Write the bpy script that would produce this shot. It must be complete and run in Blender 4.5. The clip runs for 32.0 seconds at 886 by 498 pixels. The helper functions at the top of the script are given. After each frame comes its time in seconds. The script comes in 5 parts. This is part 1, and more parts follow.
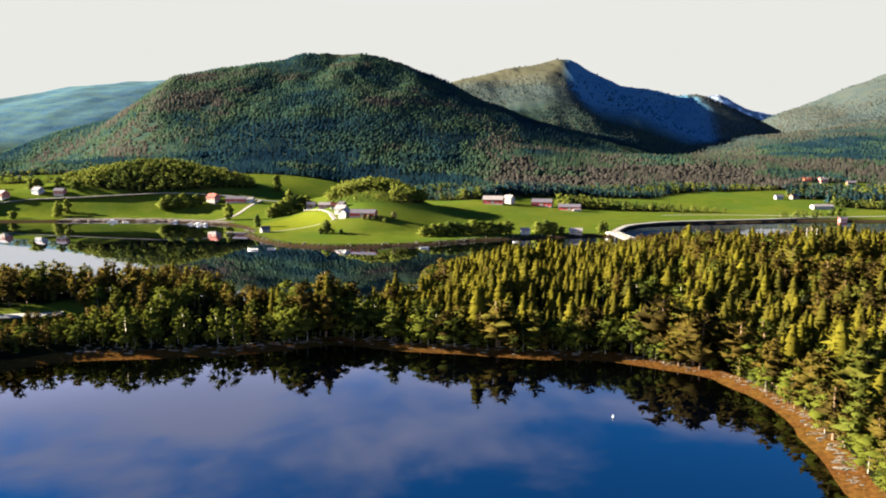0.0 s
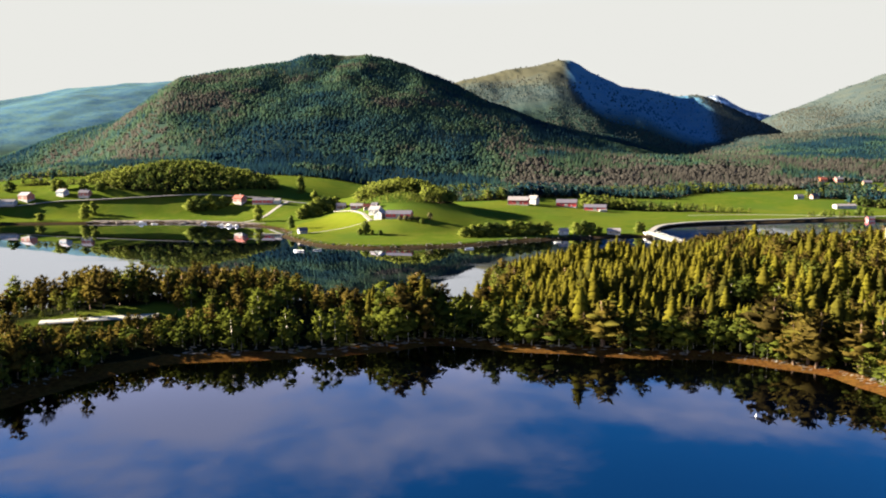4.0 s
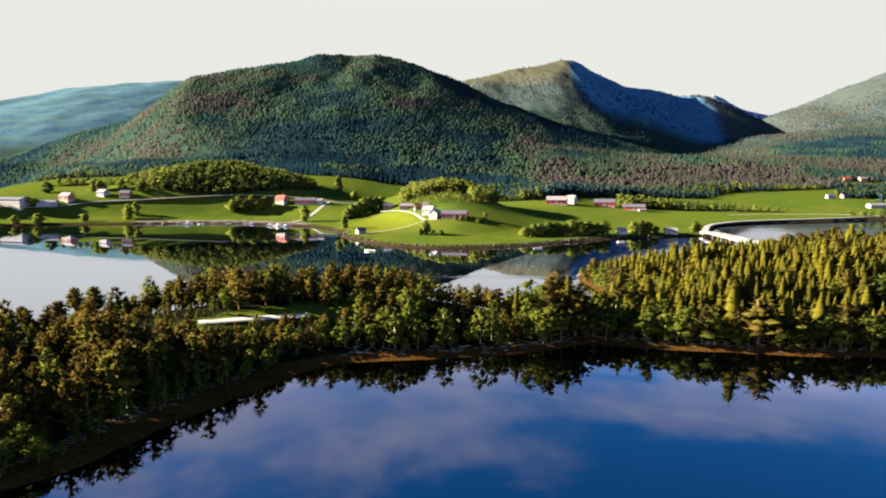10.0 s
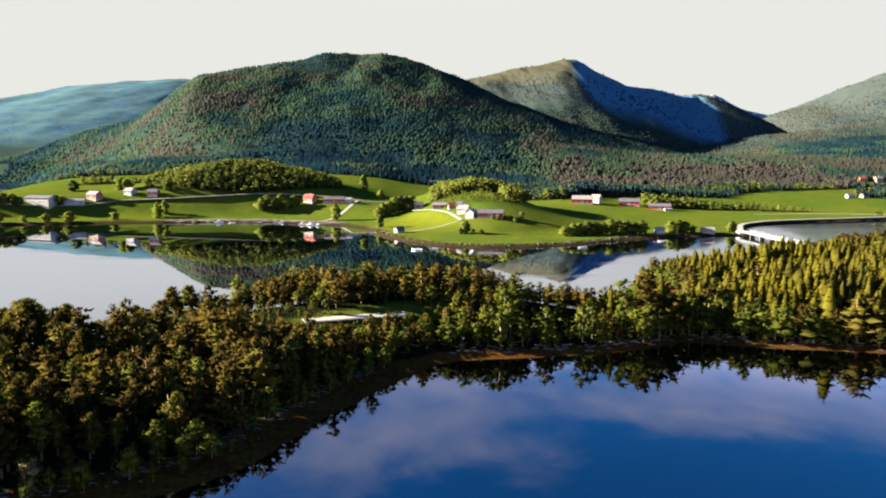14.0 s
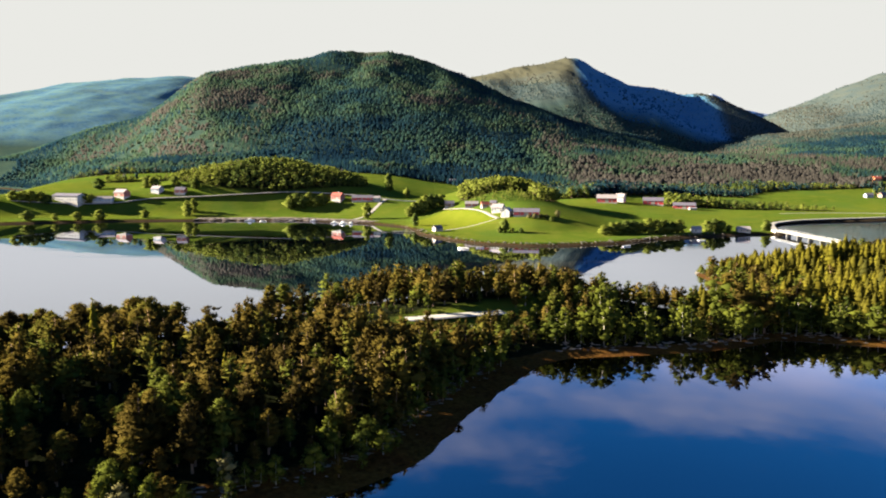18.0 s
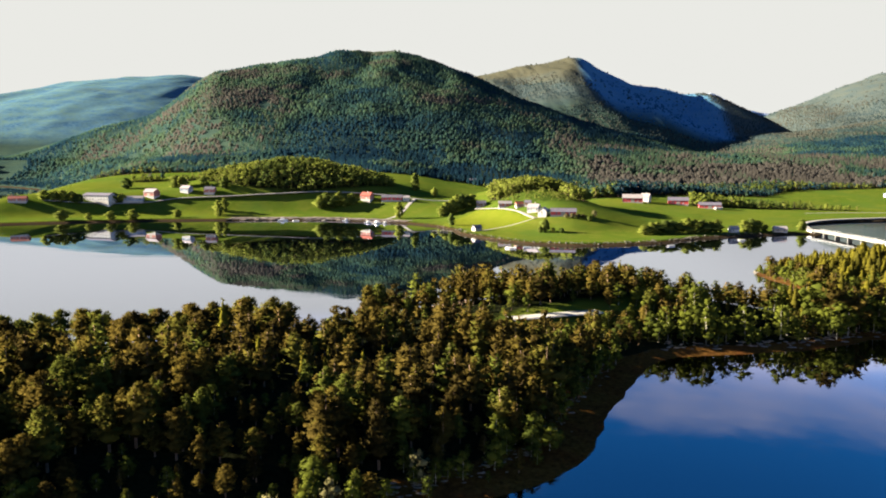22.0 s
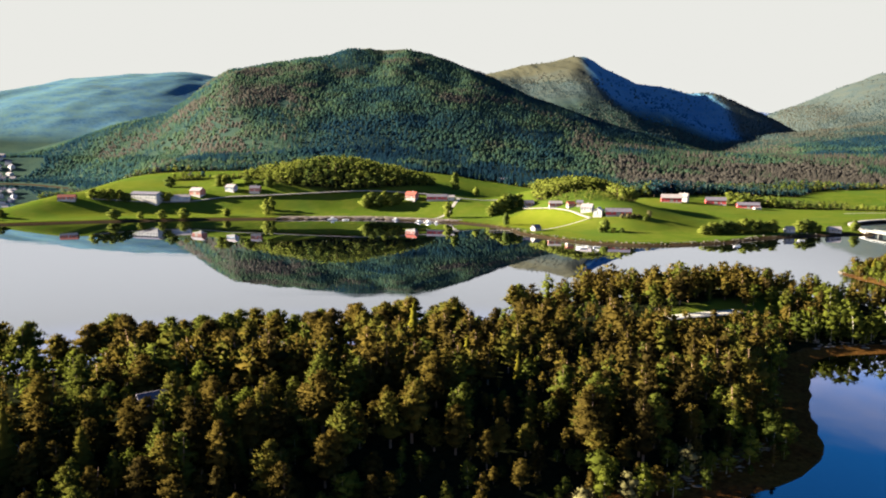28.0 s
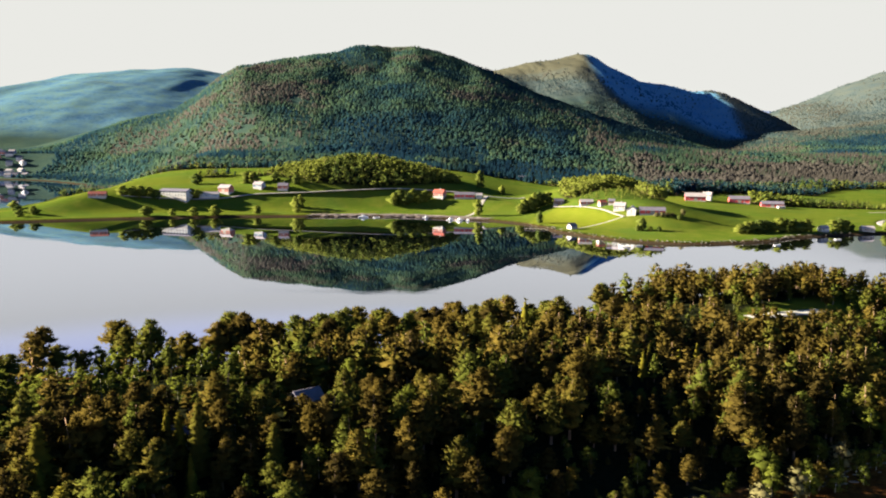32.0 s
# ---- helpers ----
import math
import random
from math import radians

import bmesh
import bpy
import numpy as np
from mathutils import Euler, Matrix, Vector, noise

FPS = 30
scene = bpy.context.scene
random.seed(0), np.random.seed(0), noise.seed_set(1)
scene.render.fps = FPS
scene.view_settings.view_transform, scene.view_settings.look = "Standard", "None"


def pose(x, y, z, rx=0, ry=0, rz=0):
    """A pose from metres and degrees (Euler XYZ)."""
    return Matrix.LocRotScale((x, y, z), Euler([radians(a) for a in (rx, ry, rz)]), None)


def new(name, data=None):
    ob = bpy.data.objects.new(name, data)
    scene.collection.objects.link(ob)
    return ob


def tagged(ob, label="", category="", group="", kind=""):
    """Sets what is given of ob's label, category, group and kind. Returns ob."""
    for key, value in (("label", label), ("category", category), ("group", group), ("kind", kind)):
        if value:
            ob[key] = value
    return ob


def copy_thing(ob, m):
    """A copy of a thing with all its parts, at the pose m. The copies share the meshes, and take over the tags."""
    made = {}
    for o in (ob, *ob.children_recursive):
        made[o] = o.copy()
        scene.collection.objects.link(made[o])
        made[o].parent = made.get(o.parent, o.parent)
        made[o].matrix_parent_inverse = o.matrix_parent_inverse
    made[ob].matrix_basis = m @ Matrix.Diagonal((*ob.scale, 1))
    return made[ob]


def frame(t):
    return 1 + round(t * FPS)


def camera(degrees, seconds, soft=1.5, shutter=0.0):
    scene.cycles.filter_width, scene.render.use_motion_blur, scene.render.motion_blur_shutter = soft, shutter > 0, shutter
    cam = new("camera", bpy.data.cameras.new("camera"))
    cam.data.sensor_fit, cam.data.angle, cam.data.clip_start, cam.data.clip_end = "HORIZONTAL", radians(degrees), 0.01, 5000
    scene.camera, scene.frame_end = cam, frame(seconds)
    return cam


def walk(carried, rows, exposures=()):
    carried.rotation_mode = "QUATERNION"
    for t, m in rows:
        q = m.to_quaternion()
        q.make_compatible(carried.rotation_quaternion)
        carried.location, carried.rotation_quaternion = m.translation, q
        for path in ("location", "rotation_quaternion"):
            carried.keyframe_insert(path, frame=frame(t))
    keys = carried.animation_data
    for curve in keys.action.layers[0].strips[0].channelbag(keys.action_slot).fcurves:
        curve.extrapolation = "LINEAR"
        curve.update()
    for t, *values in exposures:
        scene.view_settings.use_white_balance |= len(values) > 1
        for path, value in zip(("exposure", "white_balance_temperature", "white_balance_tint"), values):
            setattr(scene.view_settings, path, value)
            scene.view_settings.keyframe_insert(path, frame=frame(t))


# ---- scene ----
cam = camera(63.2, 32.0, soft=2.0)
METRES, EYE, TILT, LEAN, TURN = 256.0, 55.5, -7.0, 0.0, 0.0
ROWS = [
    (0.0, 0.0, 0.0, 0.0, 0.0, 0.0, -0.0),
    (0.5, -0.0158, 0.0002, -0.0001, -0.05, 0.01, 0.03),
    (1.0, -0.0314, 0.0005, -0.0002, -0.11, 0.02, 0.06),
    (1.5, -0.0484, 0.0006, -0.0002, -0.19, 0.03, 0.1),
    (2.0, -0.0641, 0.0008, -0.0003, -0.25, 0.05, 0.12),
    (2.5, -0.0787, 0.0007, -0.0004, -0.3, 0.06, 0.15),
    (3.0, -0.0945, 0.0007, -0.0005, -0.35, 0.08, 0.18),
    (3.5, -0.1103, 0.0008, -0.0006, -0.4, 0.08, 0.19),
    (5.5, -0.1756, -0.0016, -0.0004, -0.61, 0.07, 0.24),
    (6.0, -0.1915, -0.0019, -0.0005, -0.67, 0.07, 0.23),
    (6.5, -0.2074, -0.002, -0.0004, -0.72, 0.05, 0.26),
    (7.0, -0.2234, -0.0023, -0.0006, -0.78, 0.04, 0.26),
    (7.5, -0.2382, -0.0028, -0.0007, -0.82, 0.03, 0.28),
    (8.0, -0.2539, -0.0031, -0.0005, -0.86, 0.02, 0.29),
    (8.5, -0.2697, -0.0036, -0.0004, -0.9, 0.04, 0.31),
    (9.0, -0.2866, -0.0042, -0.0001, -0.96, 0.05, 0.32),
    (9.5, -0.3016, -0.0046, 0.0, -1.01, 0.06, 0.32),
    (10.0, -0.3187, -0.0053, 0.0002, -1.07, 0.06, 0.32),
    (10.5, -0.3335, -0.0057, 0.0003, -1.12, 0.06, 0.31),
    (11.0, -0.3506, -0.0061, 0.0004, -1.18, 0.05, 0.3),
    (11.5, -0.3657, -0.0068, 0.0004, -1.23, 0.04, 0.29),
    (12.0, -0.3816, -0.0075, 0.0006, -1.27, 0.02, 0.29),
    (12.5, -0.3977, -0.008, 0.0008, -1.32, 0.0, 0.29),
    (13.0, -0.4137, -0.0089, 0.001, -1.36, -0.02, 0.29),
    (13.5, -0.4296, -0.0096, 0.0015, -1.42, -0.04, 0.29),
    (14.0, -0.4456, -0.0106, 0.0015, -1.47, -0.04, 0.26),
    (14.5, -0.4618, -0.0116, 0.0018, -1.54, -0.05, 0.24),
    (16.5, -0.5266, -0.0156, 0.003, -1.79, -0.12, 0.16),
    (17.0, -0.5427, -0.0162, 0.0032, -1.84, -0.14, 0.16),
    (17.5, -0.5578, -0.0173, 0.0033, -1.88, -0.16, 0.16),
    (18.0, -0.575, -0.018, 0.0034, -1.94, -0.19, 0.17),
    (18.5, -0.5912, -0.0189, 0.0034, -2.0, -0.21, 0.17),
    (19.0, -0.6073, -0.0199, 0.0037, -2.04, -0.23, 0.17),
    (19.5, -0.6235, -0.0208, 0.004, -2.08, -0.24, 0.18),
    (20.0, -0.6397, -0.0218, 0.0043, -2.11, -0.24, 0.18),
    (20.5, -0.6561, -0.0229, 0.0046, -2.16, -0.24, 0.19),
    (21.0, -0.6725, -0.0241, 0.0049, -2.21, -0.25, 0.19),
    (21.5, -0.6889, -0.025, 0.0053, -2.25, -0.26, 0.19),
    (22.0, -0.7053, -0.0261, 0.0056, -2.3, -0.27, 0.17),
    (22.5, -0.7218, -0.0272, 0.006, -2.35, -0.27, 0.15),
    (23.0, -0.7382, -0.0283, 0.0063, -2.39, -0.27, 0.13),
    (23.5, -0.7544, -0.0295, 0.0066, -2.43, -0.28, 0.12),
    (24.0, -0.7709, -0.0308, 0.0069, -2.48, -0.29, 0.1),
    (24.5, -0.7875, -0.0319, 0.0072, -2.53, -0.31, 0.08),
    (25.0, -0.8039, -0.0333, 0.0076, -2.56, -0.34, 0.07),
    (25.5, -0.8194, -0.0343, 0.008, -2.6, -0.37, 0.08),
    (27.5, -0.8877, -0.0389, 0.0098, -2.77, -0.42, 0.06),
    (28.0, -0.9034, -0.0395, 0.0102, -2.81, -0.43, 0.05),
    (28.5, -0.92, -0.0404, 0.0106, -2.87, -0.45, 0.03),
    (29.0, -0.9367, -0.0411, 0.0109, -2.93, -0.48, 0.0),
    (29.5, -0.9532, -0.0419, 0.0113, -2.98, -0.52, -0.01),
    (30.0, -0.9704, -0.0427, 0.0118, -3.01, -0.55, -0.02),
    (30.5, -0.9855, -0.0436, 0.0122, -3.03, -0.59, -0.04),
    (31.0, -0.9986, -0.0445, 0.0127, -3.05, -0.62, -0.06),
    (32.0, -1.0245, -0.0458, 0.0134, -3.08, -0.68, -0.12),
]
walk(cam, [(t, pose(0, 0, EYE, TILT, LEAN, TURN) @ pose(METRES * x, METRES * y, METRES * z, 90 + pitch, roll, yaw)) for t, x, y, z, yaw, pitch, roll in ROWS],
     exposures=[(0.0, 3.57), (32.0, 3.57)])

# ---------------------------------------------------------------- light and sky
SUN_AZ, SUN_EL = 78.0, 18.0          # degrees left of straight ahead, and above the horizon
to_sun = Vector((-math.sin(radians(SUN_AZ)) * math.cos(radians(SUN_EL)), math.cos(radians(SUN_AZ)) * math.cos(radians(SUN_EL)), math.sin(radians(SUN_EL))))
sun = new("sun", bpy.data.lights.new("sun", "SUN"))
sun.data.energy, sun.data.angle, sun.data.color = 5.0, radians(0.6), (1.0, 0.87, 0.66)
sun.rotation_euler = to_sun.to_track_quat("Z", "Y").to_euler()

SKY_LOW, SKY_HIGH, CLOUD = 0.044, 0.011, 0.185
world = bpy.data.worlds.new("sky")
scene.world = world
world.use_nodes = True


def net(tree):
    """Small helper for node trees: returns a function that adds a node and sets its inputs."""
    def add(kind, at=None, operation="", attribute="", smooth=False):
        node = tree.nodes.new(kind)
        if operation:
            node.operation = operation
        if attribute:
            node.attribute_name = attribute
        if smooth:
            node.interpolation_type = "SMOOTHSTEP"
        if kind == "ShaderNodeMix":
            node.data_type = "RGBA"
        for key, value in (at or {}).items():
            sock = node.inputs[key]
            if isinstance(value, bpy.types.NodeSocket):
                tree.links.new(value, sock)
            else:
                sock.default_value = value
        return node
    return add


def ramp_of(node, stops):
    el = node.color_ramp.elements
    while len(el) < len(stops):
        el.new(0.5)
    for e, (p, c) in zip(el, stops):
        e.position, e.color = p, (*c, 1) if len(c) == 3 else c
    return node


wt = world.node_tree
wt.nodes.clear()
w = net(wt)
sky = w("ShaderNodeTexSky")
sky.sky_type, sky.sun_disc, sky.sun_elevation, sky.sun_rotation = "NISHITA", False, radians(SUN_EL), radians(-SUN_AZ)
sky.altitude, sky.air_density, sky.dust_density, sky.ozone_density = 50, 1.0, 0.0, 6.0
coord = w("ShaderNodeTexCoord")
axes = w("ShaderNodeSeparateXYZ", {0: coord.outputs["Generated"]})
# hazy white by the horizon, lilac cloud above it, and deep blue aloft
flat = w("ShaderNodeMapping", {"Vector": coord.outputs["Generated"], "Rotation": (0, 0.16, 0), "Scale": (4.0, 1.2, 12.0)})
clouds = w("ShaderNodeTexNoise", {"Vector": flat.outputs[0], "Scale": 1.0, "Detail": 6.0, "Roughness": 0.58, "Distortion": 0.25})
sunward = w("ShaderNodeMath", {0: axes.outputs["X"], 1: -0.2}, operation="MULTIPLY")
cover = w("ShaderNodeMath", {0: clouds.outputs["Fac"], 1: sunward.outputs[0]}, operation="ADD")
thin = w("ShaderNodeMapRange", {"Value": axes.outputs["Z"], "From Min": 0.24, "From Max": 0.52, "To Min": 0.2, "To Max": -0.3})
cover = w("ShaderNodeMath", {0: cover.outputs[0], 1: thin.outputs[0]}, operation="ADD")
veil = w("ShaderNodeMapRange", {"Value": cover.outputs[0], "From Min": 0.33, "From Max": 0.7}, smooth=True)
deep_sky = w("ShaderNodeVectorMath", {0: sky.outputs[0], 1: (0.16, 0.72, 1.0)}, operation="MULTIPLY")
aloft = w("ShaderNodeMapRange", {"Value": axes.outputs["Z"], "From Min": 0.42, "From Max": 0.65, "To Min": SKY_LOW, "To Max": SKY_HIGH}, smooth=True)
blue = w("ShaderNodeBackground", {"Color": deep_sky.outputs[0], "Strength": aloft.outputs[0]})
puffs = w("ShaderNodeBackground", {"Color": (0.6, 0.66, 0.98, 1), "Strength": CLOUD})
broken = w("ShaderNodeMixShader", {0: veil.outputs[0], 1: blue.outputs[0], 2: puffs.outputs[0]})
haze = w("ShaderNodeBackground", {"Color": (0.83, 0.83, 0.79, 1), "Strength": 0.0834})
low = w("ShaderNodeMapRange", {"Value": axes.outputs["Z"], "From Min": 0.2, "From Max": 0.275}, smooth=True)
mixed = w("ShaderNodeMixShader", {0: low.outputs[0], 1: haze.outputs[0], 2: broken.outputs[0]})
w("ShaderNodeOutputWorld", {"Surface": mixed.outputs[0]})

# ---------------------------------------------------------------- materials


def material(name):
    m = bpy.data.materials.new(name)
    m.use_nodes = True
    m.node_tree.nodes.clear()
    return m, net(m.node_tree)


def finish(m, n, shader):
    n("ShaderNodeOutputMaterial", {"Surface": shader})
    return m


def plain(name, colour, rough=0.7, metal=0.0, grain=1.0, vary=0.25, bump=0.0):
    """Painted or raw surface with two scales of variation in its colour."""
    m, n = material(name)
    c = n("ShaderNodeTexCoord")
    fine = n("ShaderNodeTexNoise", {"Vector": c.outputs["Object"], "Scale": 6.0 / grain, "Detail": 4.0})
    broad = n("ShaderNodeTexNoise", {"Vector": c.outputs["Object"], "Scale": 0.7 / grain, "Detail": 2.0})
    mix = n("ShaderNodeMath", {0: fine.outputs["Fac"], 1: broad.outputs["Fac"]}, operation="ADD")
    r = ramp_of(n("ShaderNodeValToRGB", {"Fac": n("ShaderNodeMath", {0: mix.outputs[0], 1: 0.5}, operation="MULTIPLY").outputs[0]}),
                [(0.3, tuple(v * (1 - vary) for v in colour)), (0.7, tuple(min(1, v * (1 + vary)) for v in colour))])
    b = n("ShaderNodeBsdfPrincipled", {"Base Color": r.outputs[0], "Roughness": rough, "Metallic": metal, "Specular IOR Level": 0.12})
    if bump:
        bp = n("ShaderNodeBump", {"Height": fine.outputs["Fac"], "Strength": bump, "Distance": 0.1})
        m.node_tree.links.new(bp.outputs[0], b.inputs["Normal"])
    return finish(m, n, b.outputs[0])


def foliage(name, dark, light, by_attribute, glow=0.22, fresh=None):
    """Leaves: a mix of two greens by tree and by leaf, partly letting the light through."""
    m, n = material(name)
    if by_attribute:
        tree = n("ShaderNodeAttribute", attribute="tint").outputs["Fac"]
    else:
        tree = n("ShaderNodeObjectInfo").outputs["Random"]
    leaf = n("ShaderNodeNewGeometry").outputs["Random Per Island"]
    f = n("ShaderNodeMath", {0: n("ShaderNodeMath", {0: tree, 1: 0.85}, operation="MULTIPLY").outputs[0],
                             1: n("ShaderNodeMath", {0: leaf, 1: 0.15}, operation="MULTIPLY").outputs[0]}, operation="ADD")
    col = ramp_of(n("ShaderNodeValToRGB", {"Fac": f.outputs[0]}), [(0.0, dark), (0.55, light), (0.85, fresh or light)])
    d = n("ShaderNodeBsdfPrincipled", {"Base Color": col.outputs[0], "Roughness": 0.9, "Specular IOR Level": 0.0})
    t = n("ShaderNodeBsdfTranslucent", {"Color": col.outputs[0]})
    s = n("ShaderNodeMixShader", {0: glow, 1: d.outputs[0], 2: t.outputs[0]})
    return finish(m, n, s.outputs[0])


PINE = dict(glow=0.34, dark=(0.018, 0.014, 0.005), light=(0.052, 0.038, 0.008), fresh=(0.043, 0.05, 0.009))
SPRUCE = dict(glow=0.3, dark=(0.026, 0.026, 0.006), light=(0.054, 0.047, 0.006), fresh=(0.066, 0.06, 0.007))
BIRCH = dict(glow=0.34, dark=(0.015, 0.021, 0.005), light=(0.046, 0.053, 0.008))
mat_pine, mat_spruce, mat_birch = foliage("pine_needles", **PINE, by_attribute=False), foliage("spruce_needles", **SPRUCE, by_attribute=False), foliage("birch_leaves", **BIRCH, by_attribute=False)
mat_pine_s, mat_spruce_s, mat_birch_s = foliage("pine_needles_wood", **PINE, by_attribute=True), foliage("spruce_needles_wood", **SPRUCE, by_attribute=True), foliage("birch_leaves_wood", **BIRCH, by_attribute=True)

COPSE = dict(dark=(0.026, 0.043, 0.013), light=(0.084, 0.098, 0.018), glow=0.45)
mat_copse, mat_copse_s = foliage("copse_leaves", **COPSE, by_attribute=False), foliage("copse_leaves_wood", **COPSE, by_attribute=True)


def hill_foliage(name, stops):
    """Far woods: stand by stand from dark conifers over broadleaf green to brown heath birch, with distance haze
    painted in as blue.
    """
    m, n = material(name)
    r = ramp_of(n("ShaderNodeValToRGB", {"Fac": n("ShaderNodeAttribute", attribute="tint").outputs["Fac"]}), stops)
    d = n("ShaderNodeBsdfDiffuse", {"Color": r.outputs[0]})
    t = n("ShaderNodeBsdfTranslucent", {"Color": r.outputs[0]})
    return finish(m, n, n("ShaderNodeMixShader", {0: 0.4, 1: d.outputs[0], 2: t.outputs[0]}).outputs[0])


# Blue-leaning stops carry distance haze in the leaf colour, more so higher up.
mat_hazy_hillwood = hill_foliage("hazy_hill_wood", [(0.0, (0.006, 0.018, 0.032)), (0.25, (0.01, 0.028, 0.038)), (0.5, (0.02, 0.043, 0.036)), (0.75, (0.037, 0.063, 0.036)), (1.0, (0.05, 0.046, 0.041))])
# First stop is the bowl's hazy shade, painted as a deep blue.
mat_hazy_highwood = hill_foliage("hazy_high_wood", [(0.0, (0.012, 0.062, 0.13)), (0.07, (0.018, 0.032, 0.036)), (0.25, (0.022, 0.036, 0.038)), (0.6, (0.042, 0.048, 0.04)), (1.0, (0.05, 0.05, 0.042))])
mat_blossom = foliage("blossom", dark=(0.02, 0.022, 0.007), light=(0.075, 0.068, 0.03), by_attribute=False)
mat_bark = plain("bark", (0.0858, 0.0561, 0.0363), 0.9, grain=0.5, vary=0.4, bump=0.5)
mat_bark_birch = plain("birch_bark", (0.18, 0.165, 0.14), 0.8, grain=0.5, vary=0.4)


def ground_material():
    m, n = material("land")
    pos = n("ShaderNodeNewGeometry").outputs["Position"]
    z = n("ShaderNodeSeparateXYZ", {0: pos}).outputs["Z"]
    big = n("ShaderNodeTexNoise", {"Vector": pos, "Scale": 0.016, "Detail": 5.0, "Roughness": 0.6}).outputs["Fac"]
    mid = n("ShaderNodeTexNoise", {"Vector": pos, "Scale": 0.09, "Detail": 5.0, "Roughness": 0.65}).outputs["Fac"]
    fine = n("ShaderNodeTexNoise", {"Vector": pos, "Scale": 0.9, "Detail": 4.0, "Roughness": 0.7}).outputs["Fac"]

    def mixed(f, a, b):
        x = n("ShaderNodeMix", {0: f})
        for sock, v in ((6, a), (7, b)):
            if isinstance(v, tuple):
                x.inputs[sock].default_value = (*v, 1)
            else:
                m.node_tree.links.new(v, x.inputs[sock])
        return x.outputs[2]

    def span(v, lo, hi):
        return n("ShaderNodeMapRange", {"Value": v, "From Min": lo, "From Max": hi}).outputs[0]

    def attr(name):
        return n("ShaderNodeAttribute", attribute=name).outputs["Fac"]

    grass = mixed(span(big, 0.35, 0.65), (0.0255, 0.0459, 0.00576), (0.0435, 0.0632, 0.00702))
    grass = mixed(span(mid, 0.45, 0.62), grass, (0.0358, 0.0549, 0.00638))
    grass = mixed(n("ShaderNodeMath", {0: attr("parcel"), 1: 0.85}, operation="MULTIPLY").outputs[0], grass, mixed(span(fine, 0.3, 0.7), (0.0435, 0.0588, 0.00638), (0.0562, 0.0638, 0.00894)))
    half = n("ShaderNodeMath", {0: span(mid, 0.48, 0.66), 1: 0.55}, operation="MULTIPLY").outputs[0]
    grass = mixed(half, grass, (0.062, 0.066, 0.012))
    half = n("ShaderNodeMath", {0: span(big, 0.48, 0.62), 1: 0.55}, operation="MULTIPLY").outputs[0]
    grass = mixed(half, grass, (0.026, 0.05, 0.009))
    mown = mixed(span(mid, 0.3, 0.7), (0.0562, 0.0715, 0.00638), (0.069, 0.0778, 0.00894))
    # Near-black wood floor: the shade between the trees is put into its colour.
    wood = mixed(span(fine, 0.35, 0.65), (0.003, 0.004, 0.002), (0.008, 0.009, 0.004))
    # Hill and high ground lean blue: distance haze mixed into their colour.
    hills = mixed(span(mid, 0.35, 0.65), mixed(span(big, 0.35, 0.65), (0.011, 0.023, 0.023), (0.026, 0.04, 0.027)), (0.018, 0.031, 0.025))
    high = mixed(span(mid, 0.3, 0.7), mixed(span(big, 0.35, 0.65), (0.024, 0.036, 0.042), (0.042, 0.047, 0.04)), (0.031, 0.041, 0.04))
    # Left mountain's pale blue is haze put into the ground colour.
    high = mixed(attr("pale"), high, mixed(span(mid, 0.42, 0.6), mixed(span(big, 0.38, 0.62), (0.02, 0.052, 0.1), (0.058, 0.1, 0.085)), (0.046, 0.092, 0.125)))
    # Bowl's shade is painted here as a bright hazy blue.
    high = mixed(attr("painted_shade"), high, mixed(span(mid, 0.4, 0.62), mixed(span(big, 0.38, 0.62), (0.026, 0.095, 0.185), (0.042, 0.115, 0.19)), (0.05, 0.11, 0.165)))
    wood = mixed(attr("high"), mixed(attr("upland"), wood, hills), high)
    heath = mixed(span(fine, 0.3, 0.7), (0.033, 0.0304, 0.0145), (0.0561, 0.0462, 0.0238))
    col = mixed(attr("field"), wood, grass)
    col = mixed(attr("mown"), col, mown)
    col = mixed(attr("heath"), col, heath)
    weed = mixed(span(mid, 0.35, 0.65), mixed(span(fine, 0.3, 0.7), (0.017, 0.007, 0.003), (0.06, 0.025, 0.007)), mixed(span(fine, 0.3, 0.7), (0.022, 0.012, 0.003), (0.07, 0.037, 0.009)))
    stone = mixed(span(fine, 0.4, 0.75), (0.018, 0.014, 0.01), (0.06, 0.052, 0.044))
    beach = mixed(span(mid, 0.52, 0.66), weed, stone)
    zz = n("ShaderNodeMath", {0: z, 1: n("ShaderNodeMath", {0: mid, 1: 0.9}, operation="MULTIPLY").outputs[0]}, operation="SUBTRACT").outputs[0]
    col = mixed(span(zz, 0.9, 0.7), col, beach)
    col = mixed(span(zz, 0.75, 0.45), col, mixed(span(n("ShaderNodeSeparateXYZ", {0: pos}).outputs["Y"], 300, 420), weed, (0.02, 0.015, 0.01)))
    col = mixed(span(z, -0.3, -3.5), col, (0.003, 0.014, 0.045))
    rough = n("ShaderNodeBump", {"Height": fine, "Strength": 0.5, "Distance": 0.6})
    b = n("ShaderNodeBsdfPrincipled", {"Base Color": col, "Roughness": 0.9, "Specular IOR Level": 0.0, "Normal": rough.outputs[0]})
    return finish(m, n, b.outputs[0])


